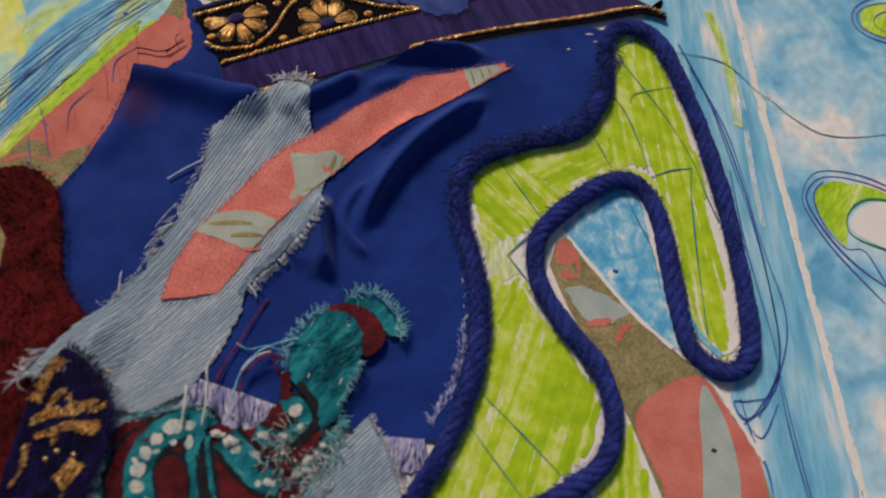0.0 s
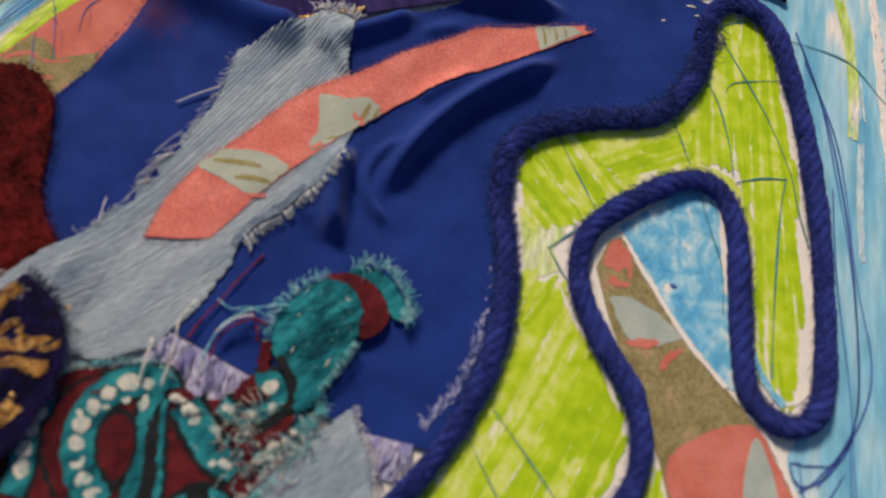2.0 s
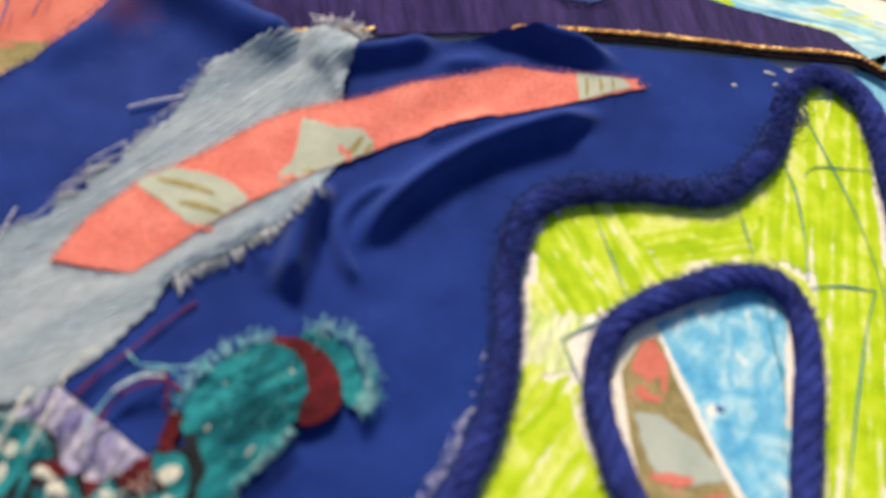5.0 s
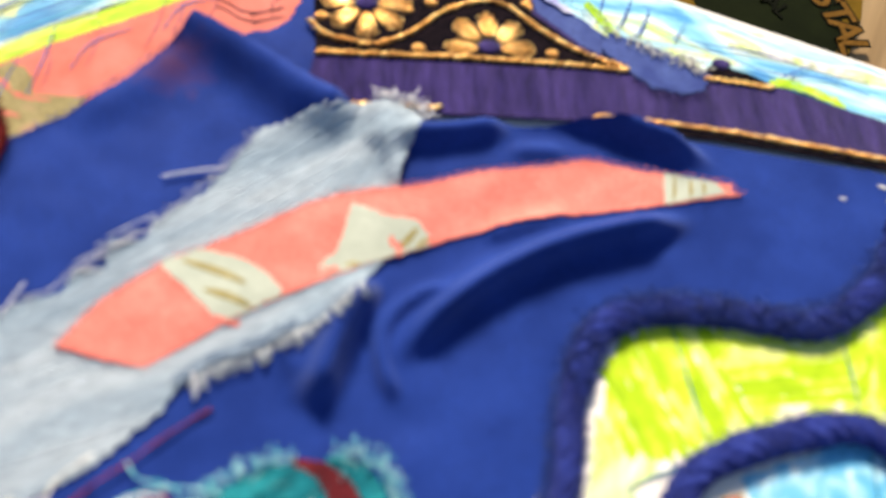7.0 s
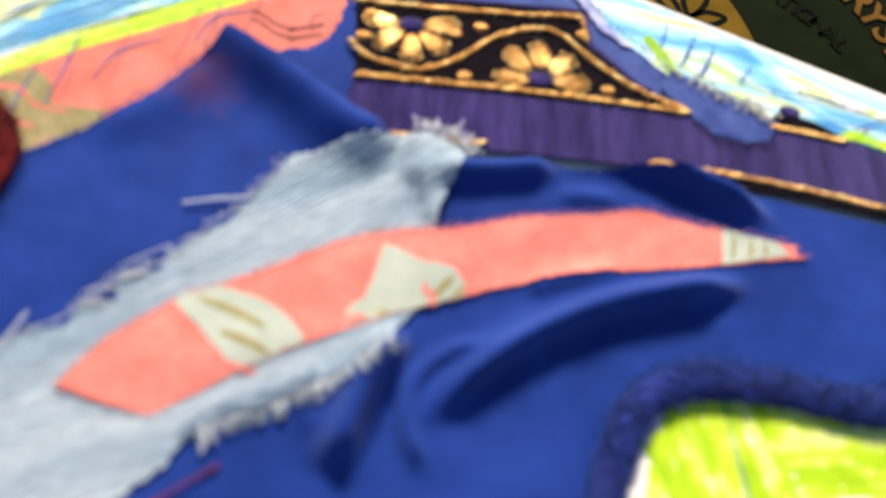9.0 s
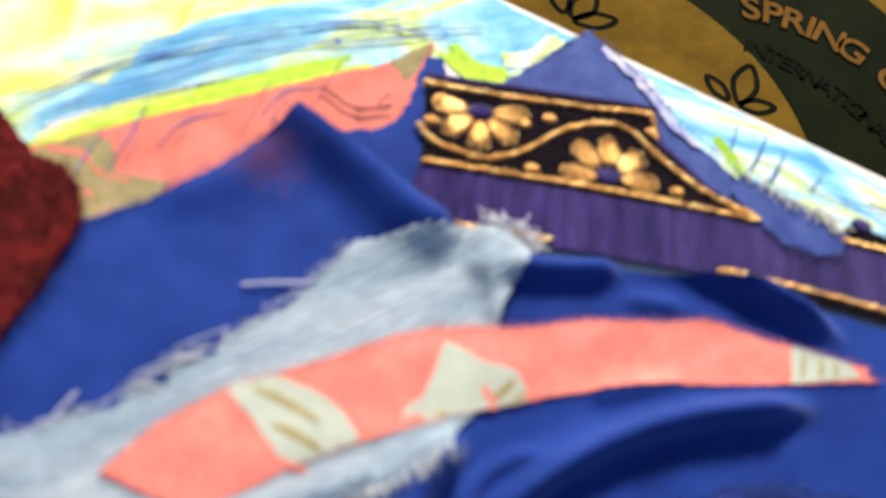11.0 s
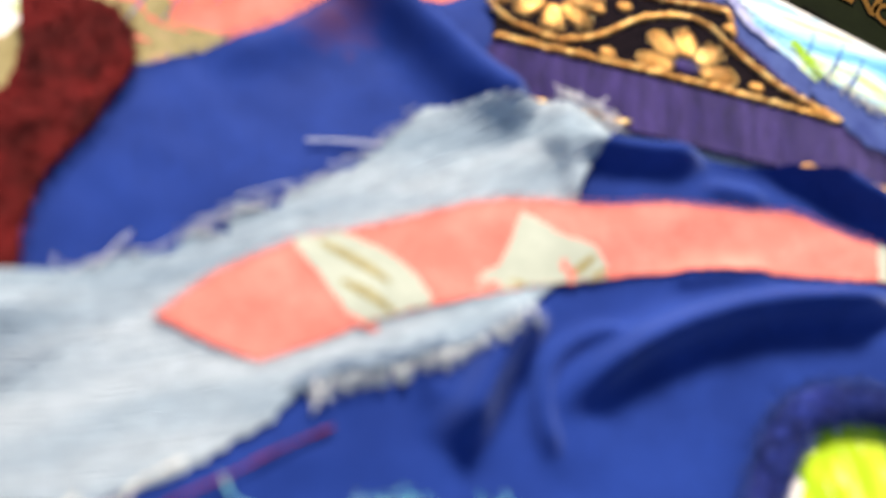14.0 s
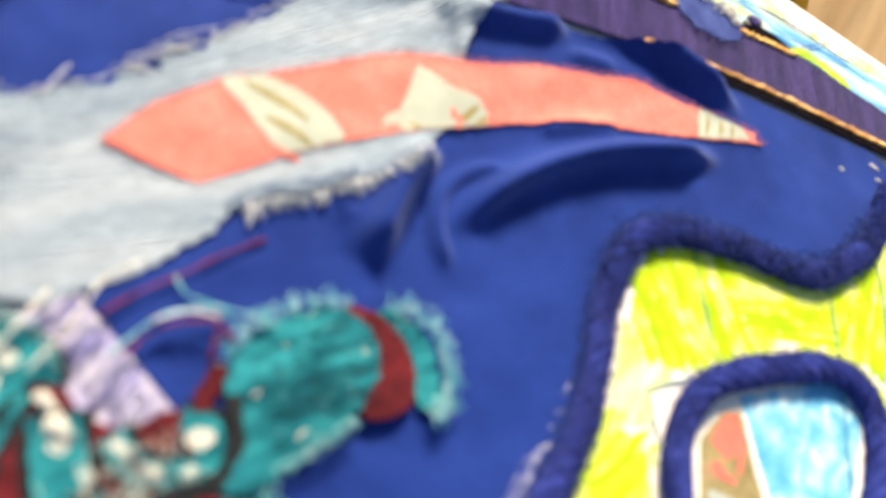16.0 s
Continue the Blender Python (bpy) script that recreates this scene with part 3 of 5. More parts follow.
paint("teal_wash", rough_edge(spline([(42, -24), (48, -19), (51, -26), (44, -32)], 0.6, True), 0.6, 1.4), wash_tri, left, 0.09)
paint("pale_lime", rough_edge(straight([(22.6, 17), (28, 19.4), (32.2, 23.6), (30.4, 19), (28.6, 14.6), (30.8, 12.4), (27.4, 8.6), (24.6, 12.6)], 0.5), 0.5, 1.2), pale_lime, left, 0.08)


def brush(pts, wide, material, page, z, count, seed):
    """A brush mark: several thin strokes side by side with ragged ends."""
    rnd = random.Random(seed)
    base = spline(pts, 0.5)
    for k in range(count):
        off = wide * ((k + 0.5) / count - 0.5) + rnd.gauss(0, 0.1)
        a, b = int(len(base) * max(0, rnd.gauss(0.05, 0.07))), int(len(base) * min(1, rnd.gauss(0.95, 0.07)))
        line = []
        for i in range(a, max(b, a + 3)):
            i = min(i, len(base) - 1)
            d = base[min(i + 1, len(base) - 1)] - base[max(i - 1, 0)]
            q = base[i] + Vector((-d.y, d.x)).normalized() * off
            line.append(q)
        part("brush_stroke", strip(line, wide / count * rnd.uniform(1.0, 1.7), flat(z + 0.003 * k), 0.02, 0.18, seed + k), material, page)


for n, (pts, w, m) in enumerate((
    ([(-54.4, 1), (-52.8, 10), (-49.6, 20.4), (-45.6, 31), (-42, 39)], 2.6, lime_paint), ([(-55.4, 6), (-52.4, 16), (-48.8, 25)], 1.6, pale_lime),
    ([(-38.6, 47.6), (-34, 47.6), (-30.4, 50.6)], 2.8, lime_paint), ([(-33, 51.5), (-31, 55), (-31.4, 60)], 2.2, pale_lime),
    ([(-9.4, 63.6), (-6.0, 62.6), (-2.4, 61.4), (0.4, 62.2)], 1.1, lime_paint), ([(-3, 61), (2, 61.6), (7, 64.6)], 1.2, pale_lime),
    ([(15.2, 68.6), (18.5, 70.6), (24.4, 72.2)], 1.3, lime_paint), ([(8, 71), (16, 74.6), (25, 78.6)], 1.2, pale_lime),
    ([(55.4, 79), (59, 72), (62.4, 63), (64.6, 54)], 1.8, pale_lime), ([(66, 54), (68.6, 44), (71.4, 34)], 0.9, pale_wash), ([(62.4, 66), (65.4, 58)], 0.8, pale_wash),
)):
    brush(pts, w, m, left, 0.62 if n == 6 else 0.18, 6, 300 + 10 * n)

for n, (pts, w) in enumerate((([(54.6, 53.6), (57.9, 46.8), (61.4, 39.0), (64.8, 30.4), (68.0, 20.6), (69.4, 14.6), (68.6, 10.4), (66.6, 8.6)], 1.5),
                              ([(47.4, 33.4), (49.4, 31.6), (51.6, 26.0), (54.0, 20.0)], 1.3), ([(34.6, 18.4), (35.2, 14.6), (37.8, 10.8), (41.2, 7.0), (45.0, 2.6)], 1.5),
                              ([(31.6, 10.0), (35.2, 6.6), (40.4, 3.0), (45.4, -2.6)], 1.1))):
    part("bare_margin", strip(spline(pts, 0.4), lambda t, w=w: w * 0.72 * (0.5 + 0.5 * math.sin(math.pi * t)), flat(0.170 + 0.002 * n), 0.006, 0.4, n * 3.0), paper, left)
part("lime_ground", strip(spline([(62.6, 10.0), (60.2, 15.0), (57.4, 21.8), (53.6, 31.6), (48.4, 36.8), (41.2, 35.4), (34.2, 26.8), (31.6, 21.6)], 0.4), 2.4, flat(0.099), 0.006, 0.4, 7.0), pale_ground, left)
part("teal_wash", strip(spline([(57.6, 18.6), (60.4, 13.2), (64.0, 9.6), (66.6, 8.4)], 0.4), 1.0, flat(0.24), 0.04, 0.3), wash_tri, left)
spine_line = [Vector(on_page(SP + 0.15 + 0.12 * math.sin(v * 0.3), v)) for v in np.arange(-60, 68.4, 0.6)]
part("worn_fold", strip(spine_line, lambda t: 1.0 + 0.35 * math.sin(31 * t) * math.sin(12 * t), flat(0.16), 0.3, 0.55, 4.0), paper, left, "bare white crease where paint has cracked")
# printed leaf shape
leaf = thing("printed_shape", "olive, coral and grey printed paper shape glued down", "paper", (55, 0, 0))
part("paper", sheet(straight([(35.6, 19.6), (37.1, 21.3), (49.6, 11.6), (64.6, 3.5), (74.4, -6), (78.5, -15), (80, -30), (62, -30), (60, -17.1), (52.9, -6.5), (46.9, 0.3), (39.5, 9), (35.3, 15)], 0.6), flat(0.18), 2.0, 0.1), olive_print, leaf)
part("print_patch", sheet(rough_edge(straight([(35.8, 19.4), (37, 20.6), (39.6, 18.6), (38.6, 15.6), (36, 16)], 0.5), 0.4, 1.2), flat(0.22), 2, 0.03), coral_print, leaf)
part("print_patch", sheet(rough_edge(straight([(38.6, 11.6), (41.5, 13.3), (45.8, 12.8), (50.4, 11.0), (47.6, 8.2), (43.4, 7.2), (40.6, 9.4)], 0.5), 0.4, 1.4), flat(0.22), 2, 0.03), grey_print, leaf)
part("print_patch", sheet(rough_edge(spline([(54.2, -7.5), (55.8, -2.2), (60.5, 2.4), (64.4, 3.3), (70, -1.8), (74.2, -6.2), (77, -14), (78, -28), (62.5, -28), (60.6, -17)], 0.5, True), 0.3, 1.2), flat(0.22), 2, 0.03), coral_print, leaf)
part("print_patch", sheet(spline([(64.2, 2.4), (67.4, -0.8), (69.6, -4.5), (71.4, -9), (72.4, -14), (72.6, -22), (67, -22), (66.2, -14), (65.2, -7.6), (64, -2)], 0.5, True), flat(0.26), 2, 0.03), grey_print, leaf)
for pts in ([(43.0, 6.8), (45.3, 7.6), (47.4, 8.7)], [(49.0, 5.2), (49.3, 7.6), (50.6, 9.4)], [(37.8, 18.6), (39.4, 17.6), (40.4, 15.6)], [(37.6, 14.4), (39.2, 14.2), (40.6, 14.8)]):
    part("print_patch", strip(spline(pts, 0.4), lambda t: 1.1 * math.sin(math.pi * (0.15 + 0.7 * t)), flat(0.245), 0.03, 0.6, pts[0][0]), coral_print, leaf)
part("ink_dot", dome(67.2, -7.7, 0.26, 0.5, 0.35, 0.12), batik_black, leaf)
part("ink_dot", dome(46.5, 17.6, 0.16, 0.55, 0.35, 0.12), ink_blue, left)
part("paper_edge", strip(spline([(37.3, 21.2), (49.8, 11.6), (58.2, 7.0)], 0.6), 0.7, flat(0.30), 0.1, 0.3), paper, left)
part("paper_edge", strip(spline([(62, 5.2), (66.2, 2.6), (70.5, -1.6), (75.5, -7)], 0.6), 0.7, flat(0.30), 0.1, 0.3), paper, left)

for pts, m, w in (
    ([(22.9, 31.4), (27.6, 27.2), (32.3, 23.0)], ink_teal, 0.25), ([(37.2, 43.2), (39.8, 40.2), (42.4, 37.0)], ink_teal, 0.25),
    ([(39.1, 52.8), (43.0, 49.3), (47.2, 42.6), (49.1, 38.4)], ink_teal, 0.32), ([(49.8, 37.6), (53.0, 40.1), (56.8, 42.0)], ink_teal, 0.42),
    ([(56.8, 42.0), (57.5, 36.6), (60.4, 24.0), (63.8, 11.1)], ink_teal, 0.40), ([(40.1, 60.6), (46.0, 55.4), (51.8, 49.8), (57.2, 43.1), (59.8, 38.2), (63.2, 32.8)], ink_teal, 0.26),
    ([(43.4, 51.8), (43.9, 53.8), (46.4, 55.7), (50.9, 58.4)], ink_teal, 0.22), ([(39.2, 63.5), (41.4, 65.6), (43.7, 67.1)], ink_teal, 0.3),
    ([(30.1, -10), (37, -14), (43.7, -18.1)], ink_teal, 0.3), ([(27.5, -14), (33, -18.5), (40, -24)], ink_teal, 0.25),
    ([(32.4, 23.5), (36.5, 27.4), (40.8, 31.2)], ink_teal, 0.25), ([(32.4, 21.4), (30.9, 19.5), (28.0, 14.5)], ink_teal, 0.34), ([(28.0, 14.5), (30.4, 12.6), (32.8, 10.8)], ink_teal, 0.34),
    ([(45.4, 33.1), (48.8, 28.2), (52.0, 23.7), (54.6, 16.8)], ink_teal, 0.24),
):
    pen(pts, m, left, w)
for pts, w in (
    ([(50.6, 68.6), (58, 58), (64, 46), (70, 33), (74, 22), (76.6, 10.4), (74, -0.2)], 0.35),
    ([(52.5, 66), (60, 55), (67, 41), (72.4, 27), (76.2, 14), (76.2, 5), (72, 2), (69.6, 1.2), (71.6, -1.2), (74.8, 1.8), (76.8, 8)], 0.4),
    ([(53.5, 64), (63, 51), (71.5, 31), (77, 18.9), (76.9, 9), (73.4, 0.4), (71, -2.6)], 0.3),
    ([(64, 44), (68.5, 30), (75, 14), (77.6, 6), (82, -6), (86, -16)], 0.28),
    ([(76.5, 8), (79.4, -1), (83, -10), (87.5, -20)], 0.35), ([(70.6, 2), (73.4, -4), (76.6, -9), (79, -18)], 0.45),
    ([(71, -0.6), (74.8, -3.4), (77, 3)], 0.3),
):
    pen(pts, ink_blue, left, w)
pen([(50.5, 66.5), (60, 67.5), (68, 63), (70.2, 62.8)], ink_teal, left, 0.3)
pen([(70.6, 62.4), (75, 60), (82, 58.5), (92, 62), (105, 70)], ink_teal, right, 0.3, 0.06)
for pts, w in (
    ([(-57, 8), (-54, 17.3), (-51.4, 26.6), (-47.4, 37), (-44, 44), (-38, 53)], 0.26), ([(-58, 12), (-55, 20.5), (-52.9, 27.9), (-47, 36.5), (-42, 45)], 0.22),
    ([(-60, 16), (-57, 21), (-53.4, 29), (-50, 35), (-46, 42), (-42, 50)], 0.2), ([(-56.5, 4), (-54.4, 12), (-50, 24), (-46, 36), (-40, 49)], 0.22),
    ([(-61, 6), (-59, 14), (-56, 23), (-52, 33), (-45, 46)], 0.30), ([(-59.4, 2), (-58.7, 14.1), (-55.9, 22.4), (-52.1, 32.4), (-47.8, 41.2), (-41.3, 46.8)], 0.34), ([(-57.6, 3), (-56.4, 12), (-53.4, 22), (-49.6, 32), (-44.4, 41)], 0.3), ([(-62, 12), (-58.4, 22), (-53, 34), (-46, 44)], 0.26), ([(-46.4, 13), (-47.6, 17), (-46, 21.5)], 0.2),
    ([(-47.5, 2.8), (-49.6, 6.4), (-51.5, 10)], 0.2), ([(-47, 7.5), (-50.5, 13.4), (-53, 16.5)], 0.2), ([(-43.5, 24), (-44.5, 28), (-42.6, 31.4)], 0.22),
    ([(-3.5, 61.5), (1.6, 61.2), (5, 60.6)], 0.3), ([(-5, 66), (3, 67), (14, 73), (26, 76)], 0.22), ([(14.6, 67.4), (16.4, 71.4), (18.2, 76)], 0.28),
    ([(6, 68), (14, 70), (22, 76)], 0.25), ([(-5.4, 68.6), (-4.2, 64.6), (-3.8, 61.4)], 0.35), ([(-2.6, 68.4), (-1.6, 65), (-1.4, 61.8)], 0.4), ([(-8.6, 67), (-7.2, 63.6)], 0.3), ([(2.2, 69.6), (2.6, 66)], 0.25),
):
    pen(pts, ink_blue, left, w, 0.5)
part("ink_dot", dome(-46.9, 37.8, 0.16, 0.5, 0.35, 0.12), ink_blue, left)

# drawn seed shapes on the facing page
paint("lime_stroke", rough_edge(spline([(97, 49.6), (90, 50), (83, 48.2), (80.6, 44), (83, 39.5), (87, 36), (87.2, 39.6), (87.6, 44), (90.5, 46.8), (97, 48.4)], 0.6, True), 0.4, 1.2), lime_paint, right, -0.02)
paint("bare_paper", spline([(97, 47.6), (90.8, 46), (88.2, 43), (88, 40), (91, 38.6), (99, 38.4)], 0.6, True), paper, right, -0.01)
paint("lime_stroke", rough_edge(spline([(100, 98), (91, 95), (87.4, 91.4), (88.6, 87.6), (93, 87), (100, 88)], 0.6, True), 0.4, 1.2), lime_paint, right, -0.02)
for pts, m, w in (
    ([(100, 49.6), (90, 50.6), (82, 49), (79, 44.2), (81, 40), (86, 35), (92, 31.5), (100, 29)], ink_violet, 0.55),
    ([(98, 50.8), (89, 51.8), (80.6, 49.6), (78.2, 43.5), (80.6, 39), (86, 33.6), (95, 27)], ink_violet, 0.4),
    ([(82, 48), (80.4, 44.5), (82.4, 39.5), (87, 35.6), (91, 36), (96, 29.5)], ink_violet, 0.35),
    ([(98, 48.8), (91, 47.2), (87.6, 43.6), (87.4, 39.6), (90.6, 38), (99, 37.8)], ink_green, 0.7),
    ([(100, 100), (91, 97), (86, 92), (86.4, 87.4), (91, 85.6), (101, 86.4)], ink_violet, 0.55),
    ([(100, 98.6), (91.6, 95.6), (87, 91.6), (87.6, 87.8), (92, 86.8), (101, 87.6)], ink_violet, 0.4),
    ([(99, 96), (92.6, 93.6), (90.4, 90.6), (92, 88.6), (99, 88.6)], ink_green, 0.5),
):
    pen(pts, m, right, w, 0.02)
for (u, v), a in (((85.0, 27.0), 0.7), ((84.9, -14.0), 0.5), ((85.0, -27.8), 0.6)):
    x, y = on_page(u, v)
    part("stitch_hole", dome(x, y, -0.52, a, a * 0.7, 0.45), batik_black, book)

# orange printed strip under the cloth
strip_print = thing("printed_strip", "coral and olive printed paper strip glued to the page", "paper", (-45, 20, 0))
body = part("paper", sheet(rough_edge(spline([(-54.2, 2), (-53.2, 6), (-50.3, 15), (-47.1, 23.5), (-43.4, 34), (-41, 39.6), (-40, 46.4), (-38.0, 43), (-35.4, 39), (-34, 35), (-34.4, 30), (-36, 24), (-38, 14), (-40, 5), (-42, 0), (-48, 0)], 0.6, True), 0.2, 1.0), flat(0.35), 1.5, 0.15), coral_print, strip_print)
part("print_patch", sheet(rough_edge(straight([(-54, 2.4), (-52.9, 6), (-51.8, 9.6), (-48.6, 9.6), (-46.4, 8), (-44, 10), (-42.2, 11.6), (-39.5, 5), (-42, 0.2), (-48, 0.2)], 0.5), 0.6, 1.4), flat(0.40), 2, 0.03), olive_print, body)
part("print_patch", sheet(rough_edge(straight([(-54, 2.2), (-43, 1.6), (-41.6, -14), (-50, -17), (-52.6, -6)], 0.6), 0.5, 1.4), flat(0.30), 2, 0.1), olive_print, strip_print)
for pts in ([(-53, 4.6), (-50.6, 6.6), (-47.6, 6.8), (-44.6, 8.6)], [(-51, 2.6), (-48, 3.8), (-45.2, 5.0)]):
    part("print_patch", strip(spline(pts, 0.5), lambda t: 0.9 * (1 - 0.6 * t), flat(0.43), 0.03, 0.4), coral_print, body)
part("print_patch", sheet(rough_edge(spline([(-40.8, 40.4), (-40, 46), (-38.4, 43), (-37.6, 40), (-39.4, 40.4)], 0.5, True), 0.3, 1), flat(0.40), 2, 0.03), olive_print, body)

for pts in ([(-49.5, 20), (-47.4, 17.6), (-45.6, 14.4)], [(-47.2, 28), (-44.8, 24.6), (-42.8, 20.4)], [(-44.6, 36), (-42.4, 32), (-40.8, 28)],
            [(-51.6, 13.4), (-49.0, 12.4), (-46.8, 9.4)], [(-46.0, 30), (-43.8, 27), (-42.0, 24)]):
    pen(pts, faded_ink, strip_print, 0.13, 0.46)

# ---- blue satin with its folds ----
cloth = thing("satin_cloth", "royal blue satin cloth lying in soft folds on the page", "fabric", (0, 15, 0))
SATIN = straight([(-40.0, 26.2), (-31.3, 27.6), (-23.7, 28.6), (-19.4, 29.6), (-14, 33), (-5, 40.3), (2.5, 46.8), (10, 52), (15.7, 55.6), (25, 61.2), (32, 65.6), (36.4, 66.0), (36.8, 62.0),
                  (37.2, 57.8), (37, 50), (35, 42.5), (27, 37.4), (19, 30.6), (16.8, 25), (19.2, 17.5), (23.2, 10.3), (26, 2), (27, -9), (25.3, -18.6), (21.9, -19), (14.9, -20.6), (5, -20.4),
                  (-6, -19.8), (-13, -19.4), (-20, -19), (-31, -18), (-38, -12), (-41, -5), (-43.6, 2.0), (-41.2, 9.7), (-40.2, 15.8), (-40.3, 21)], 0.7)
part("cloth", sheet(rough_edge(SATIN, 0.25, 0.8), lie, 0.62, 0.3), satin, cloth)


part("cloth", sheet(rough_edge(straight([(-39.5, 26.4), (-37.4, 28.2), (-35.8, 30.4), (-34.4, 32.6), (-34.0, 35), (-34.9, 38), (-37.6, 42.0), (-38.6, 44.4), (-37.6, 45.6), (-35, 44), (-31, 39), (-24, 32), (-22, 27), (-31, 26)], 0.6), 0.4, 0.9), lambda x, y: 0.62 + 0.2 * noise.noise(Vector((x / 2, y / 2, 3))), 1.0, 0.2), satin, cloth, "thin frayed blue underlayer")


def fringe(a, b, count, length, r, lean, z, seed, spread=0.35, curl=0.4):
    """Loose threads along the line a to b; lean: the way they point."""
    rnd = random.Random(seed)
    geos = []
    for i in range(count):
        t = (i + rnd.random()) / count
        x, y = a[0] + (b[0] - a[0]) * t, a[1] + (b[1] - a[1]) * t
        ang = radians(lean) + rnd.gauss(0, spread)
        ln = length * rnd.uniform(0.45, 1.25)
        z0, bend = z(x, y), rnd.gauss(0, curl)
        line = []
        for k in range(5):
            s = k / 4
            aa = ang + bend * s
            px, py = x + math.cos(aa) * ln * s, y + math.sin(aa) * ln * s
            line.append((px, py, max(z(px, py), 0.2) + 0.12 + 0.5 * math.sin(s * 2.6) * rnd.uniform(0.2, 1)))
        geos.append(tube(line, r, 4))
    return join(*geos)


def fringe_line(pts, density, length, r, lean, z, seed, **more):
    geos = []
    for i, (a, b) in enumerate(zip(pts, pts[1:])):
        ln = math.hypot(b[0] - a[0], b[1] - a[1])
        geos.append(fringe(a, b, max(1, int(ln * density)), length, r, lean(a, b) if callable(lean) else lean, z, seed + i, **more))
    return join(*geos)


def outward(a, b):
    return math.degrees(math.atan2(b[1] - a[1], b[0] - a[0])) - 90


tagged(part("frayed_edge", fringe_line([(-40.2, 25), (-40.3, 15.8), (-41.3, 9), (-42.8, 2.6)], 3, 0.8, 0.05, 180, lie, 5), satin, cloth), kind="stuff")
for pts, r in (([(-42.4, 31.2), (-40.8, 31.6), (-38.8, 31.8), (-37.2, 32.8), (-36.2, 34.4)], 0.13), ([(-37.4, 32.0), (-36.6, 33.6), (-35.4, 35.6)], 0.12), ([(-36.2, 34.2), (-37.0, 35.6), (-36.6, 36.8)], 0.08)):
    part("ravelled_thread", tube([(q.x, q.y, 1.0) for q in spline(pts, 0.4)], r, 5), brocade, cloth)
tagged(part("frayed_edge", fringe_line([(-13.4, -19.6), (-9, -19.8), (-6, -19.8), (0, -20.2), (3.5, -20.4)], 7, 4.6, 0.11, -72, flat(0.5), 7, spread=0.12, curl=0.15), lavender, cloth, "lavender frayed selvedge"), kind="stuff")
tagged(part("frayed_edge", fringe_line([(14.4, -20.4), (18, -19.6), (22.6, -18.6)], 7, 5.2, 0.11, -82, flat(0.5), 9, spread=0.12, curl=0.15), lavender, cloth, "lavender frayed selvedge"), kind="stuff")
part("selvedge", sheet(rough_edge(straight([(-14, -19.6), (3.6, -20.2), (2.4, -24), (-4, -25.6), (-13, -25.6)], 0.6), 0.5, 1), flat(0.45), 1.5, 0.2), lavender, cloth)
part("selvedge", sheet(rough_edge(straight([(14, -20.4), (22.8, -18.4), (22, -24.5), (18.7, -24.6)], 0.6), 0.5, 1), flat(0.45), 1.5, 0.2), lavender, cloth)

scrap_blue = thing("blue_gauze_scrap", "sheer blue cloth scrap poking past the page head under the ribbon", "fabric", (-22, 57, 0))
part("cloth", sheet(rough_edge(straight([(-30.6, 47), (-30.2, 55), (-29.6, 63.2), (-25.4, 63.2), (-20.5, 62.6), (-15, 61.4), (-9.4, 60.4), (-3, 60.4), (2, 62.4), (6.4, 64.6), (9.6, 63), (10, 58), (2, 52), (-15, 48)], 0.6), 0.35, 1.2), lambda x, y: 0.55 + 0.5 * math.exp(-((x + 29) ** 2 + (y - 62) ** 2) / 20), 1.2, 0.2), gauze, scrap_blue)

tagged(part("frayed_edge", fringe_line([(-30.2, 52), (-29.6, 63), (-25.4, 63), (-15, 61.2), (-3, 60.2), (6.4, 64.4)], 2.5, 0.9, 0.05, 90, flat(0.75), 12, spread=0.6), gauze, scrap_blue), kind="stuff")

part("border", strip(spline([(-27.6, 62.7), (-24.6, 62.5), (-20.0, 62.3), (-16.0, 61.2), (-13.2, 60.2), (-9.0, 60.2)], 0.4), lambda t: 1.7 * math.sin(math.pi * (0.12 + 0.8 * t)), flat(0.92), 0.1, 0.5), pale_gauze, scrap_blue, "pale worn border")

# ---- ribbon ----
ribbon = thing("jacquard_ribbon", "purple woven ribbon with gold flower border", "ribbon", (0, 52, 0))


def rib_z(x, y):
    return 1.05 + 0.15 * noise.noise(Vector((x / 6, y / 6, 9)))


part("band", sheet(rough_edge(straight([(-36.8, 42.4), (-26.8, 51.2), (-16.6, 60.6), (-12.9, 56.9), (-5.7, 56.4), (1.2, 57.4), (9, 63), (12, 66), (16, 68), (29, 72.8), (38, 76), (47, 74.2), (42.8, 73.2), (31.2, 66.6),
           (15.7, 57), (2.3, 48), (-11.8, 36.3), (-20.0, 29.4), (-26, 29.2), (-28.6, 34)], 0.6), 0.12, 0.6), rib_z, 1.2, 0.35), purple, ribbon)
part("ground", sheet(straight([(-36.4, 41.8), (-16.6, 60), (-13, 56.2), (-5.4, 55.8), (0.9, 56.8), (-9, 48.4), (-27.9, 32.8), (-30.2, 35.4)], 0.7), lambda x, y: rib_z(x, y) + 0.05, 1.5, 0.1), black_ground, ribbon)
part("ground", sheet(straight([(7.8, 62.8), (8.4, 65.6), (12.4, 67.4), (16, 68), (11.4, 64.4)], 0.7), lambda x, y: rib_z(x, y) + 0.05, 1.5, 0.1), black_ground, ribbon)


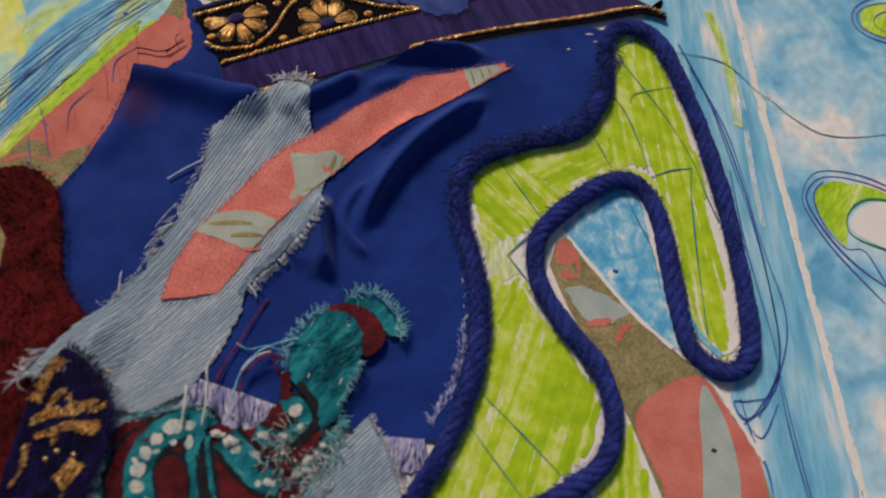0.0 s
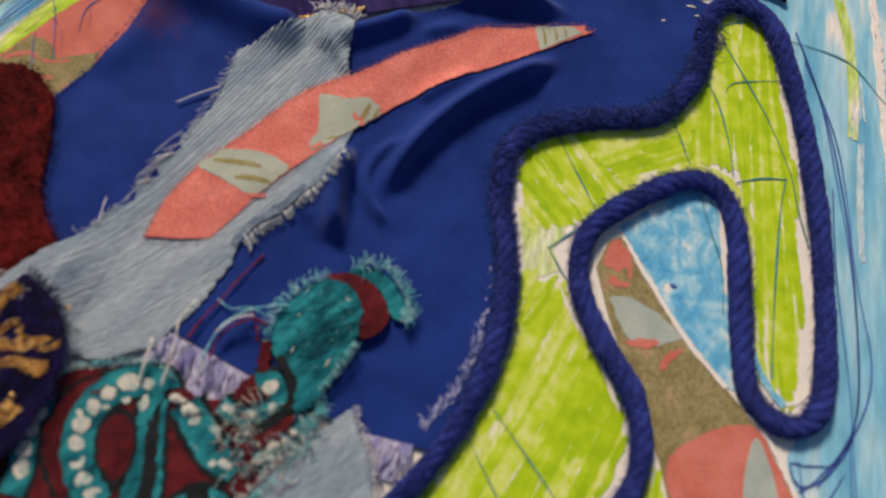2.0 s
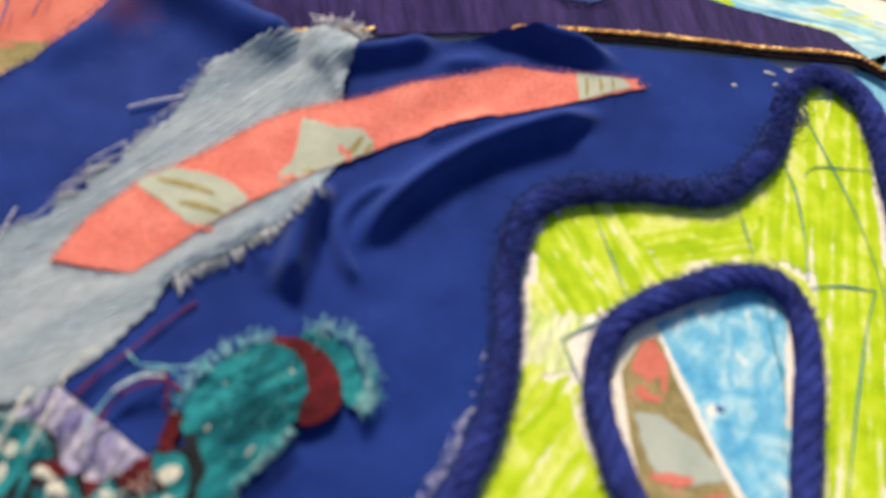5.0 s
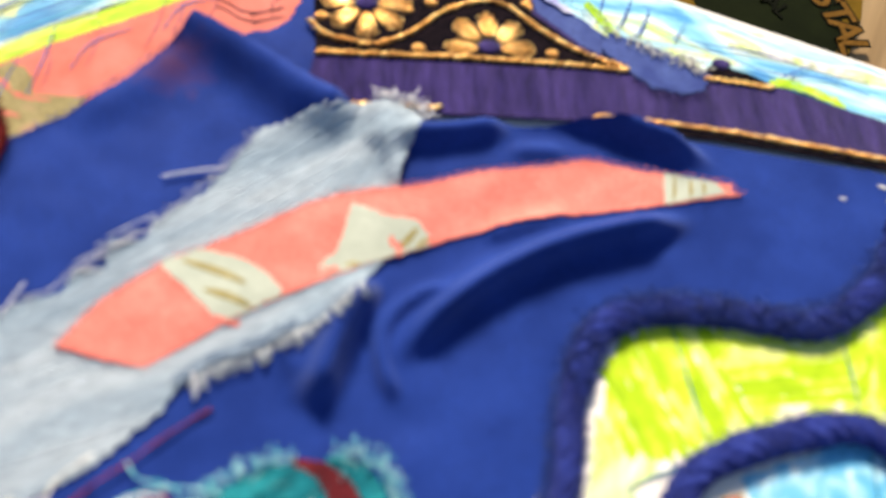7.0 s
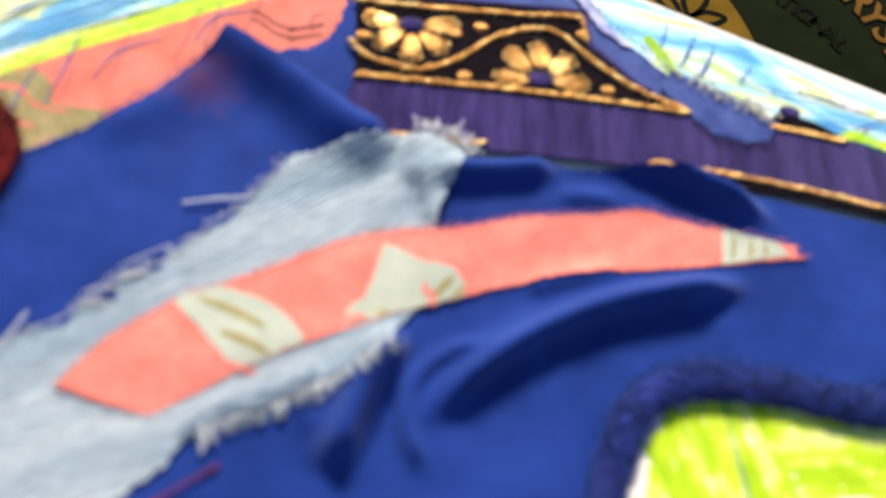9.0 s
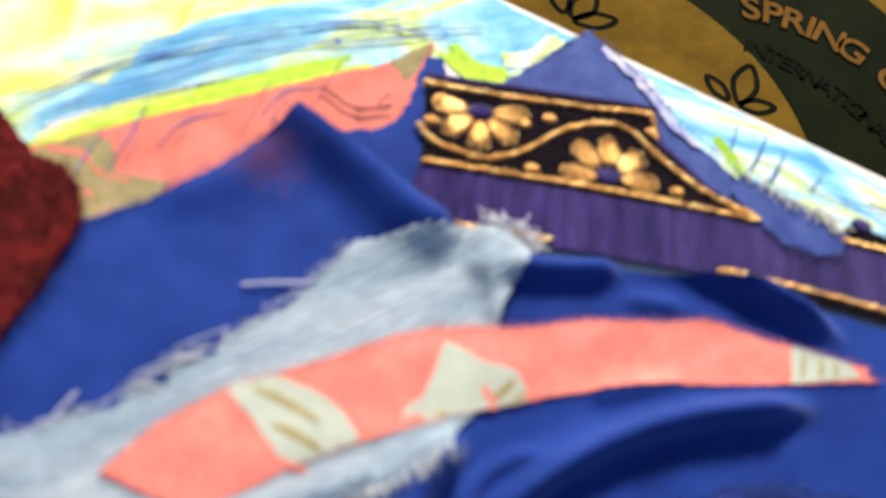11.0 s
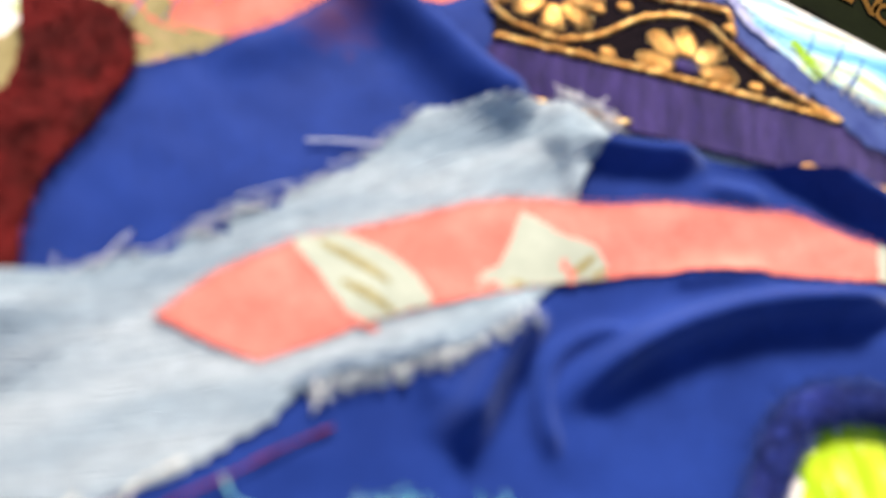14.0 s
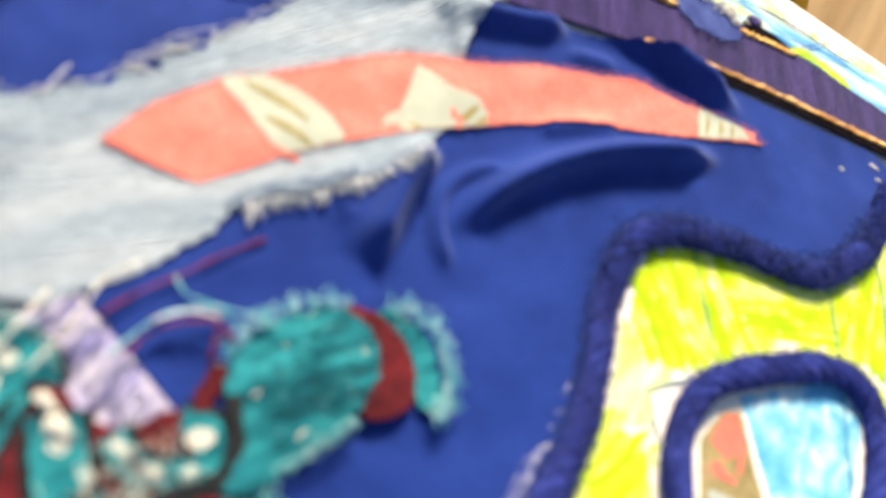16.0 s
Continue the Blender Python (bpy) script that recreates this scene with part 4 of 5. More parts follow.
def gold_line(pts, wide, gap=0.72, lift=0.06):
    """A couched metallic line: short slanted stitches side by side."""
    rnd = random.Random(len(pts) * 7 + int(wide * 100))
    geos, line = ([], []), spline(pts, gap)
    for i, q in enumerate(line[:-1]):
        d = (line[i + 1] - q).normalized()
        s = Vector((-d.y, d.x))
        a = (s * wide * 0.75 + d * rnd.uniform(0.45, 0.7)) * rnd.uniform(0.8, 1.1)
        z0 = rib_z(q.x, q.y) + lift
        up2 = rnd.uniform(0.16, 0.34)
        geos[rnd.random() < 0.42].append(tube([(q.x - a.x, q.y - a.y, z0), (q.x - a.x * 0.4, q.y - a.y * 0.4, z0 + up2), (q.x + a.x * 0.4, q.y + a.y * 0.4, z0 + up2 * rnd.uniform(0.8, 1.1)), (q.x + a.x, q.y + a.y, z0)], rnd.uniform(0.2, 0.31), 5))
    return [join(*g) for g in geos]


for pts, w in (
    ([(-27.7, 33.3), (-19.4, 40.6), (-8.4, 49.8), (1.2, 57.1)], 0.52), ([(-35.6, 41.0), (-25.6, 49.6), (-16.1, 59.0)], 0.46),
    ([(-31.6, 36.2), (-29.4, 35.8), (-26.5, 37.0), (-23.7, 39.1), (-21.9, 43.3), (-21.1, 48.6), (-18.9, 53.2), (-15.9, 54.9), (-10.8, 54.7), (-5.6, 55.1), (0.6, 57.0)], 0.50),
    ([(-16.0, 58.8), (-14.4, 57.4), (-13.2, 56.0)], 0.34),
    ([(-19.9, 30.3), (-16.4, 33.2), (-12.1, 36.9)], 0.42), ([(2.0, 48.5), (8.6, 53.2), (15.6, 57.8), (23, 62.3), (31.3, 67.2), (38, 71.6), (42.7, 74.0), (46.6, 73.9)], 0.5),
    ([(9.0, 62.8), (12.4, 65.2), (16.2, 67.5)], 0.5),
):
    for geo, m in zip(gold_line(pts, w), (gold, gold_glint)):
        part("gold_thread", geo, m, ribbon)
part("dark_edge", strip(spline([(5, 49.6), (9.2, 52.6), (15.9, 57.0), (23.2, 61.5), (31.4, 66.3), (38.4, 70.7), (43, 73.2), (47.2, 73.2)], 0.5), 0.9, lambda x, y: rib_z(x, y) + 0.04, 0.3), black_ground, ribbon)


def satin_stitch(x, y, a, length, wide, count, seed):
    """A petal of flat metallic stitches, narrow at the eye and broad at its round tip."""
    rnd = random.Random(seed)
    ux, uy = math.cos(a), math.sin(a)
    geos, shine = [], []
    for k in range(count):
        f = (k + 0.5) / count * 2 - 1
        ln = length * (1 - 0.42 * f * f) * rnd.uniform(0.93, 1.06)
        line = []
        for t in (0.0, 0.25, 0.5, 0.75, 1.0):
            off = f * wide * (0.30 + 1.05 * t - 0.22 * t * t * abs(f))
            px, py = x + ux * (2 * t * ln - length) - uy * off, y + uy * (2 * t * ln - length) + ux * off
            line.append((px, py, rib_z(px, py) + 0.06 + 0.10 * math.sin(math.pi * (0.1 + 0.8 * t)) * rnd.uniform(0.2, 1.6)))
        (shine if rnd.random() < 0.35 else geos).append(tube(line, wide / count * rnd.uniform(0.75, 1.0), 5, 0.6))
    # the petal's lit rim, drawn in the paler gold
    rim = [(x + ux * (length * (0.98 - 0.5 * f * f)) - uy * f * wide * 1.12, y + uy * (length * (0.98 - 0.5 * f * f)) + ux * f * wide * 1.12) for f in (-1.0, -0.6, -0.2, 0.2, 0.6, 1.0)]
    shine += [tube([(*p, rib_z(*p) + 0.15), (*q, rib_z(*q) + 0.18)], 0.17, 5) for p, q in zip(rim, rim[1:]) if rnd.random() < 0.75]
    return join(*geos), join(*shine)


def flower(cx, cy, turn, count, span, r0, size):
    part("flower_eye", dome(cx, cy, rib_z(cx, cy) + 0.05, 1.5, 1.1, 0.3, radians(40)), purple, ribbon)
    for i in range(count):
        a = radians(turn + span * (i / (count - 1) - 0.5))
        x, y = cx + r0 * math.cos(a), cy + r0 * math.sin(a)
        dull, bright = satin_stitch(x, y, a, size * 1.04, size * 0.62, 10, i + int(cx))
        stitched = part("petal", dull, gold, ribbon)
        part("glint_stitch", bright, gold_glint, stitched)


flower(-28.8, 43.1, -49, 5, 190, 3.5, 2.0)
flower(-13.6, 48.1, 131, 5, 184, 3.5, 2.0)
for x, y in ((-23.2, 48.7), (-19.8, 42.0), (-7.4, 52.6), (-24.6, 45.8), (-33.0, 40.9), (-14.4, 57.0), (-31.4, 37.8)):
    part("gold_dot", dome(x, y, rib_z(x, y) + 0.04, 0.9, 0.7, 0.4, radians(40)), gold, ribbon)

flap_z = lambda x, y: rib_z(x, y) + 0.22 + 0.10 * noise.noise(Vector((x / 1.4, y / 1.4, 6)))
part("flap", sheet(rough_edge(straight([(-3.4, 57.6), (1.2, 56.9), (4.6, 56.8), (8.0, 58.6), (9.8, 61.0), (8.9, 63.6), (6.1, 63.6), (0.1, 61.9), (-4.1, 60.6)], 0.5), 0.5, 1.0), flap_z, 0.8, 0.12), gauze, scrap_blue, "ragged gauze end lapping over the ribbon")
tagged(part("frayed_edge", fringe_line([(1.2, 56.9), (4.6, 56.8), (8.0, 58.6), (9.8, 61.0)], 4, 0.8, 0.05, -50, flap_z, 18, spread=0.5), gauze, scrap_blue), kind="stuff")
part("flower_eye", dome(9.2, 66.2, 1.2, 1.3, 0.9, 0.3, radians(40)), purple, ribbon)

# ---- pale denim strip ----
jean = thing("denim_strip", "pale ribbed denim strip with frayed edges", "fabric", (-18, 0, 0))
DENIM = [(-15.6, 34.6), (-12.4, 33.8), (-10.4, 27.5), (-7.4, 22.4), (-4.6, 17.5), (-4.0, 13), (-4.6, 8.8), (-8.2, 1.2), (-10.5, -3.3), (-9.7, -8.4), (-10.6, -15.5), (-13, -22.2), (-17.7, -26.6), (-22, -27.6),
         (-27, -24.5), (-29, -23), (-35.4, -27.2), (-32.2, -19.6), (-28.6, -13.2), (-27.4, -8.4), (-25.4, -6.2), (-26.4, -3.4), (-24.3, -1.4), (-26.4, 0.9), (-23.8, 3.4), (-24.9, 5.4), (-24.3, 8.0), (-23.6, 10.8), (-24.0, 14), (-24.6, 17.6), (-25.0, 20.9), (-21.0, 27.1), (-18.2, 31)]


DENIM_FOLD = [(-16.4, 28.6), (-13.6, 28.4), (-11.4, 27.4), (-9.0, 25.4)]


def den_z(x, y):
    up = min(1.0, max(0.0, (-12 - y) / 6)) * min(1.0, max(0.0, (-23 - x) / 5))
    up2 = ridge(x, y, DENIM_FOLD, 1.1, 1.2, 2.5, 1.8)
    return up2 + 1.75 * up + lie(x, y) * (0.5 + 0.35 * min(1.0, max(0.0, (y + 25) / 14))) + 0.55 + 0.10 * noise.noise(Vector((x / 2.5, y / 7, 2)))


part("cloth", sheet(rough_edge(straight(DENIM, 0.5), 0.5, 0.7), den_z, 0.8, 0.3), denim, jean)


def wales(poly, z, pitch, angle, seed, r=0.25):
    """The ribs of the cloth: raised cords side by side that follow its grain within an outline; angle(y): their way."""
    rnd = random.Random(seed)
    geos = []
    mid_y = sum(q[1] for q in poly) / len(poly)
    for k in range(-60, 60):
        line = []
        x0 = sum(q[0] for q in poly) / len(poly) + k * pitch / math.sin(angle(mid_y)) + rnd.gauss(0, 0.05)
        for way in (-1, 1):
            x, y, run_ = x0, mid_y, []
            for _ in range(70):
                run_.append((x, y))
                a = angle(y) + 0.05 * noise.noise(Vector((x / 5, y / 5, seed)))
                x, y = x + way * 0.6 * math.cos(a), y + way * 0.6 * math.sin(a)
            line = run_[::-1] if way < 0 else line + run_[1:]
        ok2 = inside(poly, np.array([q[0] for q in line]), np.array([q[1] for q in line]))
        bit = []
        for q, ok in zip(line + [line[-1]], list(ok2) + [False]):
            if ok:
                bit.append(q)
            else:
                if len(bit) > 2:
                    geos.append(tube([(a, b, z(a, b) - 0.155 + 0.02 * noise.noise(Vector((a * 0.5, b * 0.12, k)))) for a, b in bit], lambda t, k=k: r * (1 + 0.22 * noise.noise(Vector((t * 40, k, seed)))), 5))
                bit = []
    return join(*geos)


def grain(y):
    return radians(77 - 22 * min(1.0, max(0.0, (4 - y) / 24)))


tagged(part("rib", wales(straight(DENIM, 1.0), den_z, 0.54, grain, 3), denim_rib, jean, "pale worn ribs"), kind="stuff")
tagged(part("frayed_edge", join(
    fringe_line([(-24.8, 20.5), (-23.8, 14), (-24.2, 7), (-25.2, 0), (-26, -4.3), (-28.4, -12.8), (-32.4, -19.6)], 3.0, 1.5, 0.045, 240, over(0.3), 21, spread=0.3),
    fringe_line([(-12.2, 33.8), (-15.6, 34.6), (-18.4, 31.6)], 6, 2.2, 0.08, 70, den_z, 31),
    fringe_line([(-24.0, 3.0), (-25.8, 1.2)], 5, 2.2, 0.05, 240, over(0.3), 35, spread=0.15, curl=0.1),
    fringe_line([(-24.4, -1.6), (-26.0, -3.0)], 5, 2.0, 0.05, 240, over(0.3), 36, spread=0.15, curl=0.1),
    fringe_line([(-28.6, -22.6), (-32, -25), (-35.2, -27.2), (-33.4, -22)], 4, 2.4, 0.07, 215, den_z, 51)), denim_thread, jean), kind="stuff")
for pts, r in (([(-24.2, 14.6), (-25.8, 12.6), (-28.2, 9.4)], 0.15), ([(-25.2, 6.0), (-26.2, 3.2), (-26.8, 0.9)], 0.07), ([(-25.8, 0.6), (-26.6, -1.6), (-27.0, -3.2)], 0.07),
               ([(-27.6, -11.5), (-28.5, -8.8), (-28.8, -7.4)], 0.11), ([(-10.4, -3.6), (-8.8, -4.6), (-8.2, -5.6)], 0.18)):
    part("loose_thread", tube([(q.x, q.y, den_z(q.x, q.y) + 0.15) for q in spline(pts, 0.5)], r, 6), denim_thread, jean)
hem_line = spline([(-3.9, 13.2), (-4.9, 9.2), (-6.6, 5.0), (-8.3, 1.2), (-10.1, -2.2), (-10.7, -5.6)], 0.3)
# the gap's shade, laid on as a dark strip along the denim edge
part("hem", strip(hem_line, 1.1, lambda x, y: den_z(x, y) + 0.24, 0.5, 0.35), denim_shade, jean, "dark strip for the shade in the gap along the denim edge")
rnd = random.Random(8)
i = 3
while i < len(hem_line) - 4:
    q, d = hem_line[i], (hem_line[i + 2] - hem_line[i - 2]).normalized()
    o = Vector((-d.y, d.x))
    if o.x < 0:
        o = -o
    wide, long_ = rnd.uniform(0.25, 0.6), rnd.uniform(1.3, 2.2) * (0.75 if i < 8 else 1.0)
    skew = d * rnd.uniform(0.1, 0.6)
    ring = [q - d * wide + o * 0.35, q + d * wide + o * 0.35, q + d * wide * 1.1 + o * long_ + skew, q - d * wide * 0.8 + o * long_ * 0.9 + skew]
    hang = lambda x, y: lie(x, y) + 0.34 + 0.16 * noise.noise(Vector((x * 1.4, y * 1.4, 5)))
    ends = fringe(ring[3], ring[2], 5, 0.6, 0.05, math.degrees(math.atan2(o.y, o.x)), hang, i, spread=0.4)
    lines = [tube([(a.x, a.y, hang(a.x, a.y) + 0.03) for a in (ring[0].lerp(ring[1], f), ring[3].lerp(ring[2], f))], 0.11, 4) for f in (0.0, 0.14, 0.28, 0.42, 0.57, 0.71, 0.86, 1.0)]
    part("fringe_tuft", join(ends, *lines), tuft_thread, jean)
    i += max(3, int((2 * wide + rnd.uniform(-0.1, 0.3)) / 0.3))

# ---- coral pointed patch ----
patch = thing("coral_patch", "coral pencil-shaped cloth patch with sage motifs", "fabric", (0, 22, 0))


def pink_z(x, y):
    on = 1 / (1 + math.exp((y - 1.75 * x - 27) * -0.0 + (x + 6 - (y - 16) * 0.35) * 0.9))
    return lie(x, y) + 0.32 + 0.52 * on


PINK = [(20.6, 51.0), (19.4, 50.4), (19.0, 51.3), (17.2, 50.2), (12.2, 47), (4.4, 42.4), (1.6, 38.7), (-4.2, 32.0), (-7.0, 27.4), (-12.8, 20.6), (-14.6, 17.2), (-18.8, 6.6), (-20.6, 2.8), (-22, -4.2), (-21.6, -10), (-17.5, -8.2), (-13.9, -6.2), (-12.4, -1.5), (-11.4, 2.6), (-8.4, 9.8), (-4.6, 17.4), (-0.2, 25), (2.9, 29.6), (7.2, 35), (14.3, 43.2)]
part("cloth", sheet(rough_edge(straight(PINK, 0.5), 0.22, 0.6), pink_z, 0.7, 0.2), coral, patch)
part("motif", sheet(rough_edge(spline([(-20.6, 2.2), (-19.9, 4.0), (-18.9, 5.9), (-16.6, 7.2), (-14.6, 8.0), (-12.2, 8.3), (-9.5, 7.7), (-10.1, 6.0), (-10.5, 4.6), (-11.2, 2.8), (-12.6, 1.6), (-14.8, 1.8), (-17.4, 2.0)], 0.4, True), 0.22, 0.7), lambda x, y: pink_z(x, y) + 0.08, 0.9, 0.06), sage, patch)
part("motif", sheet(rough_edge(straight([(-11.3, 20.3), (-9.2, 20.9), (-6.9, 21.8), (-4.8, 23.1), (-2.8, 22.7), (-2.0, 21.8), (-3.4, 19.4), (-5.0, 16.6), (-6.6, 13.8), (-8.2, 11.6), (-9.0, 12.4), (-8.8, 14.2), (-9.0, 15.6), (-10.2, 17.8)], 0.4), 0.3, 0.7), lambda x, y: pink_z(x, y) + 0.08, 0.9, 0.06), sage, patch)
part("motif", sheet(rough_edge(straight([(12.1, 47.1), (17.4, 50.1), (19, 49.7), (14.4, 43.4)], 0.5), 0.1, 0.8), lambda x, y: pink_z(x, y) + 0.08, 0.9, 0.06), sage, patch)
for a, b, w in (((-19.2, 3.9), (-13.0, 6.1), 0.62), ((-15.4, 3.0), (-10.8, 4.6), 0.62), ((-4.2, 22.4), (-4.1, 19.4), 0.6), ((-2.7, 22.3), (-2.8, 20.6), 0.45), ((-7.0, 14.2), (-5.9, 15.2), 0.4),
                ((13.3, 47.4), (14.9, 44.6), 0.3), ((14.9, 48.3), (16.1, 46.3), 0.35), ((16.2, 49), (17.2, 47.6), 0.3)):
    part("printed_stroke", strip(spline([a, ((a[0] + b[0]) / 2, (a[1] + b[1]) / 2 + 0.2), b], 0.5), lambda t, w=w: w * (0.5 + 0.8 * math.sin(math.pi * min(max(t, 0.05), 0.95))), lambda x, y: pink_z(x, y) + 0.12, 0.05), olive_ink, patch)
for pts in ([(-5.6, 19.9), (-4.9, 19.2), (-4.3, 19.8), (-3.7, 18.6)], [(-8.4, 12.2), (-7.8, 12.6), (-7.4, 13.4)], [(-12.6, 1.5), (-11.6, 1.9), (-10.4, 2.6)]):
    part("printed_stroke", strip(spline(pts, 0.3), 0.55, lambda x, y: pink_z(x, y) + 0.12, 0.05), coral, patch)
tagged(part("frayed_edge", fringe_line(PINK + PINK[:1], 3.0, 0.38, 0.04, outward, pink_z, 61, spread=0.6), coral, patch), kind="stuff")

# ---- the cord ----
cord = thing("yarn_cord", "thick navy twisted yarn cord looping over the page", "cord", (45, 25, 0))
CORD = [(20.5, -38), (22.9, -28), (25.6, -19.3), (27.2, -9.1), (26.2, 2.1), (23.1, 10.6), (18.9, 18.2), (17.0, 25.2), (19.4, 30.6), (26.6, 36.6), (34.3, 41.4), (37.4, 48.2), (38.0, 54), (36.6, 61.4), (37.6, 66.6), (41.4, 68.4), (47.2, 66.0), (55.9, 52.7),
        (63.3, 36.8), (68, 23.6), (70.8, 13), (70.3, 7.6), (66.9, 5.2), (61.8, 6.8), (58.7, 11.6), (55.4, 20.8), (51.6, 30.4), (47.4, 34.6), (42.2, 33.4), (35.6, 25.6), (32.3, 18.6), (33.8, 11.6), (39.4, 5.3), (46.6, -0.3), (50.3, -7.7), (49.7, -15), (43.5, -22.3), (36, -29), (28, -40)]
path = spline(CORD, 0.35)
run = [0.0]
for a, b in zip(path, path[1:]):
    run.append(run[-1] + (b - a).length)


def fat(s):
    thin = 0.90 + 0.10 * min(1.0, max(0.0, (s - 112) / 8))
    return thin * (1.0 + 0.07 * math.sin(s * 0.21) + 0.05 * math.sin(s * 0.83 + 1))


def low(s):
    return 0.70 + 0.16 * min(1.0, max(0.0, (s - 112) / 10))


filaments = []
for k in range(4):
    line, turns = [], []
    for i, q in enumerate(path):
        d = path[min(i + 1, len(path) - 1)] - path[max(i - 1, 0)]
        s = Vector((-d.y, d.x)).normalized()
        a = run[i] * 2 * math.pi / 8.4 + k * math.pi / 2 + 0.5 * math.sin(run[i] * 0.13)
        w = fat(run[i])
        line.append(Vector((q.x + s.x * 0.68 * w * math.cos(a), q.y + s.y * 0.68 * w * math.cos(a), (1.20 * w + 0.52 * math.sin(a)) * low(run[i]) + 0.1 * math.sin(run[i] * 0.4))))
        turns.append(s)
    part("strand", tube(line, lambda t: 0.90 * fat(t * run[-1]) * (1 + 0.07 * noise.noise(Vector((t * 140, 2, k)))), 8), yarn, cord)
    for j in range(7):
        bit = []
        for i, (q, s) in enumerate(zip(line, turns)):
            a = run[i] * 2 * math.pi / 5.2 + j * 2 * math.pi / 7 + k
            r = 0.83 * fat(run[i]) + 0.09 * noise.noise(Vector((run[i] * 1.3, j, k)))
            bit.append((q.x + s.x * r * math.cos(a), q.y + s.y * r * math.cos(a), q.z + r * math.sin(a)))
        filaments.append(tube(bit, 0.17, 4))
tagged(part("filament", join(*filaments), yarn, cord), kind="stuff")
rnd = random.Random(4)
fuzz, nap = [], []
for i in range(0, len(path) - 1):
    q, d = path[i], path[i + 1] - path[i]
    s = Vector((-d.y, d.x)).normalized()
    for _ in range(20):
        a = rnd.uniform(-0.1, math.pi + 0.1)
        o = Vector((s.x * math.cos(a), s.y * math.cos(a), math.sin(a)))
        along = Vector((d.x, d.y, 0)).normalized() * rnd.uniform(0.3, 1.4) + Vector((s.x, s.y, 0)) * rnd.uniform(-0.9, 0.2)
        p0 = Vector((q.x, q.y, 1.15 * low(run[i]))) + Vector((o.x * 1.5, o.y * 1.5, o.z * 1.25)) * fat(run[i]) + along * rnd.uniform(-0.5, 0.5)
        p1 = p0 + o * rnd.uniform(-0.02, 0.14) + along * 0.4
        fuzz.append(tube([p0, p1, p1 + o * rnd.uniform(-0.25, 0.05) + along * 0.5], 0.05, 3))
    if 60 < run[i] < 113:
        for _ in range(16):
            a = rnd.uniform(0.05, math.pi + 0.3)
            o = Vector((s.x * math.cos(a), s.y * math.cos(a), math.sin(a)))
            p0 = Vector((q.x, q.y, 0.85)) + Vector((o.x * 1.62, o.y * 1.62, o.z * 1.2)) * rnd.uniform(0.8, 1.0)
            w = Vector((rnd.gauss(0, 1), rnd.gauss(0, 1), rnd.gauss(0, 0.2)))
            w = (w - o * w.dot(o)).normalized() * rnd.uniform(0.3, 0.8)
            nap.append(tube([p0 - w, p0 + o * 0.06, p0 + w], rnd.uniform(0.05, 0.11), 3))
tagged(part("fuzz", join(*fuzz), yarn, cord), kind="stuff")
for _ in range(60):
    x, y, a = rnd.gauss(38.6, 0.5), rnd.gauss(59.6, 1.5), rnd.gauss(-0.5, 0.5)
    nap.append(tube([(x, y, 0.9), (x + 0.8 * math.cos(a), y + 0.8 * math.sin(a), 0.8), (x + 1.5 * math.cos(a + 0.3), y + 1.5 * math.sin(a + 0.3), 0.4)], 0.06, 3))
tagged(part("matted_nap", join(*nap), yarn_dark, cord), kind="stuff")
# rubbed-off, matted cloth beside the cord
mat_line = [(26.2, -19), (26.0, -8), (25.0, 2), (22.0, 9.8), (17.8, 17.6), (15.9, 25.2), (18.2, 31.4), (25.9, 37.7), (33.4, 42.6), (36.1, 48.8), (36.6, 56)]
geos = []
for q in spline(mat_line, 0.1):
    for _ in range(4):
        x, y = q.x + rnd.gauss(0, 0.55), q.y + rnd.gauss(0, 0.55)
        a = rnd.uniform(0, 6.3)
        l2 = rnd.uniform(0.3, 0.8)
        z0 = lie(x, y) + 0.05
        geos.append(tube([(x, y, z0), (x + 0.5 * l2 * math.cos(a), y + 0.5 * l2 * math.sin(a), z0 + rnd.uniform(0.02, 0.14)), (x + l2 * math.cos(a + 0.6), y + l2 * math.sin(a + 0.6), z0 + 0.04)], 0.06, 3))
tagged(part("matted_fibre", join(*geos), satin, cord), kind="stuff")
glue = thing("glue_smear", "pale dried glue flecks along the cloth edge", "glue", (26, -4, 0))
for k, (x, y, a, b, t) in enumerate(((30.0, 58.9, 0.4, 0.25, 20), (33.2, 63.8, 0.9, 0.25, 15), (34.6, 62.6, 0.5, 0.2, 30))):
    part("fleck", dome(x, y, lie(x, y) + 0.02, a, b, 0.18, radians(t)), cream_thread, glue)
geos = []
smear = spline([(22.6, -17), (24.0, -12), (24.7, -8), (24.5, -3), (23.4, 2), (21.6, 6.5)], 0.1)
for _ in range(130):
    q = smear[min(len(smear) - 1, int(abs(rnd.gauss(0.38, 0.24)) * len(smear)))]
    x, y, a = q.x + rnd.gauss(0, 0.3), q.y, rnd.gauss(1.4, 0.5)
    ln = rnd.uniform(0.4, 1.5)
    geos.append(tube([(x + k * ln * math.cos(a + 0.4 * k), y + k * ln * math.sin(a + 0.4 * k), lie(x + k * ln * math.cos(a), y + k * ln * math.sin(a)) + 0.04) for k in (0, 0.5, 1)], rnd.uniform(0.03, 0.10), 4))
tagged(part("smear", join(*geos), pale_gauze, glue), kind="stuff")

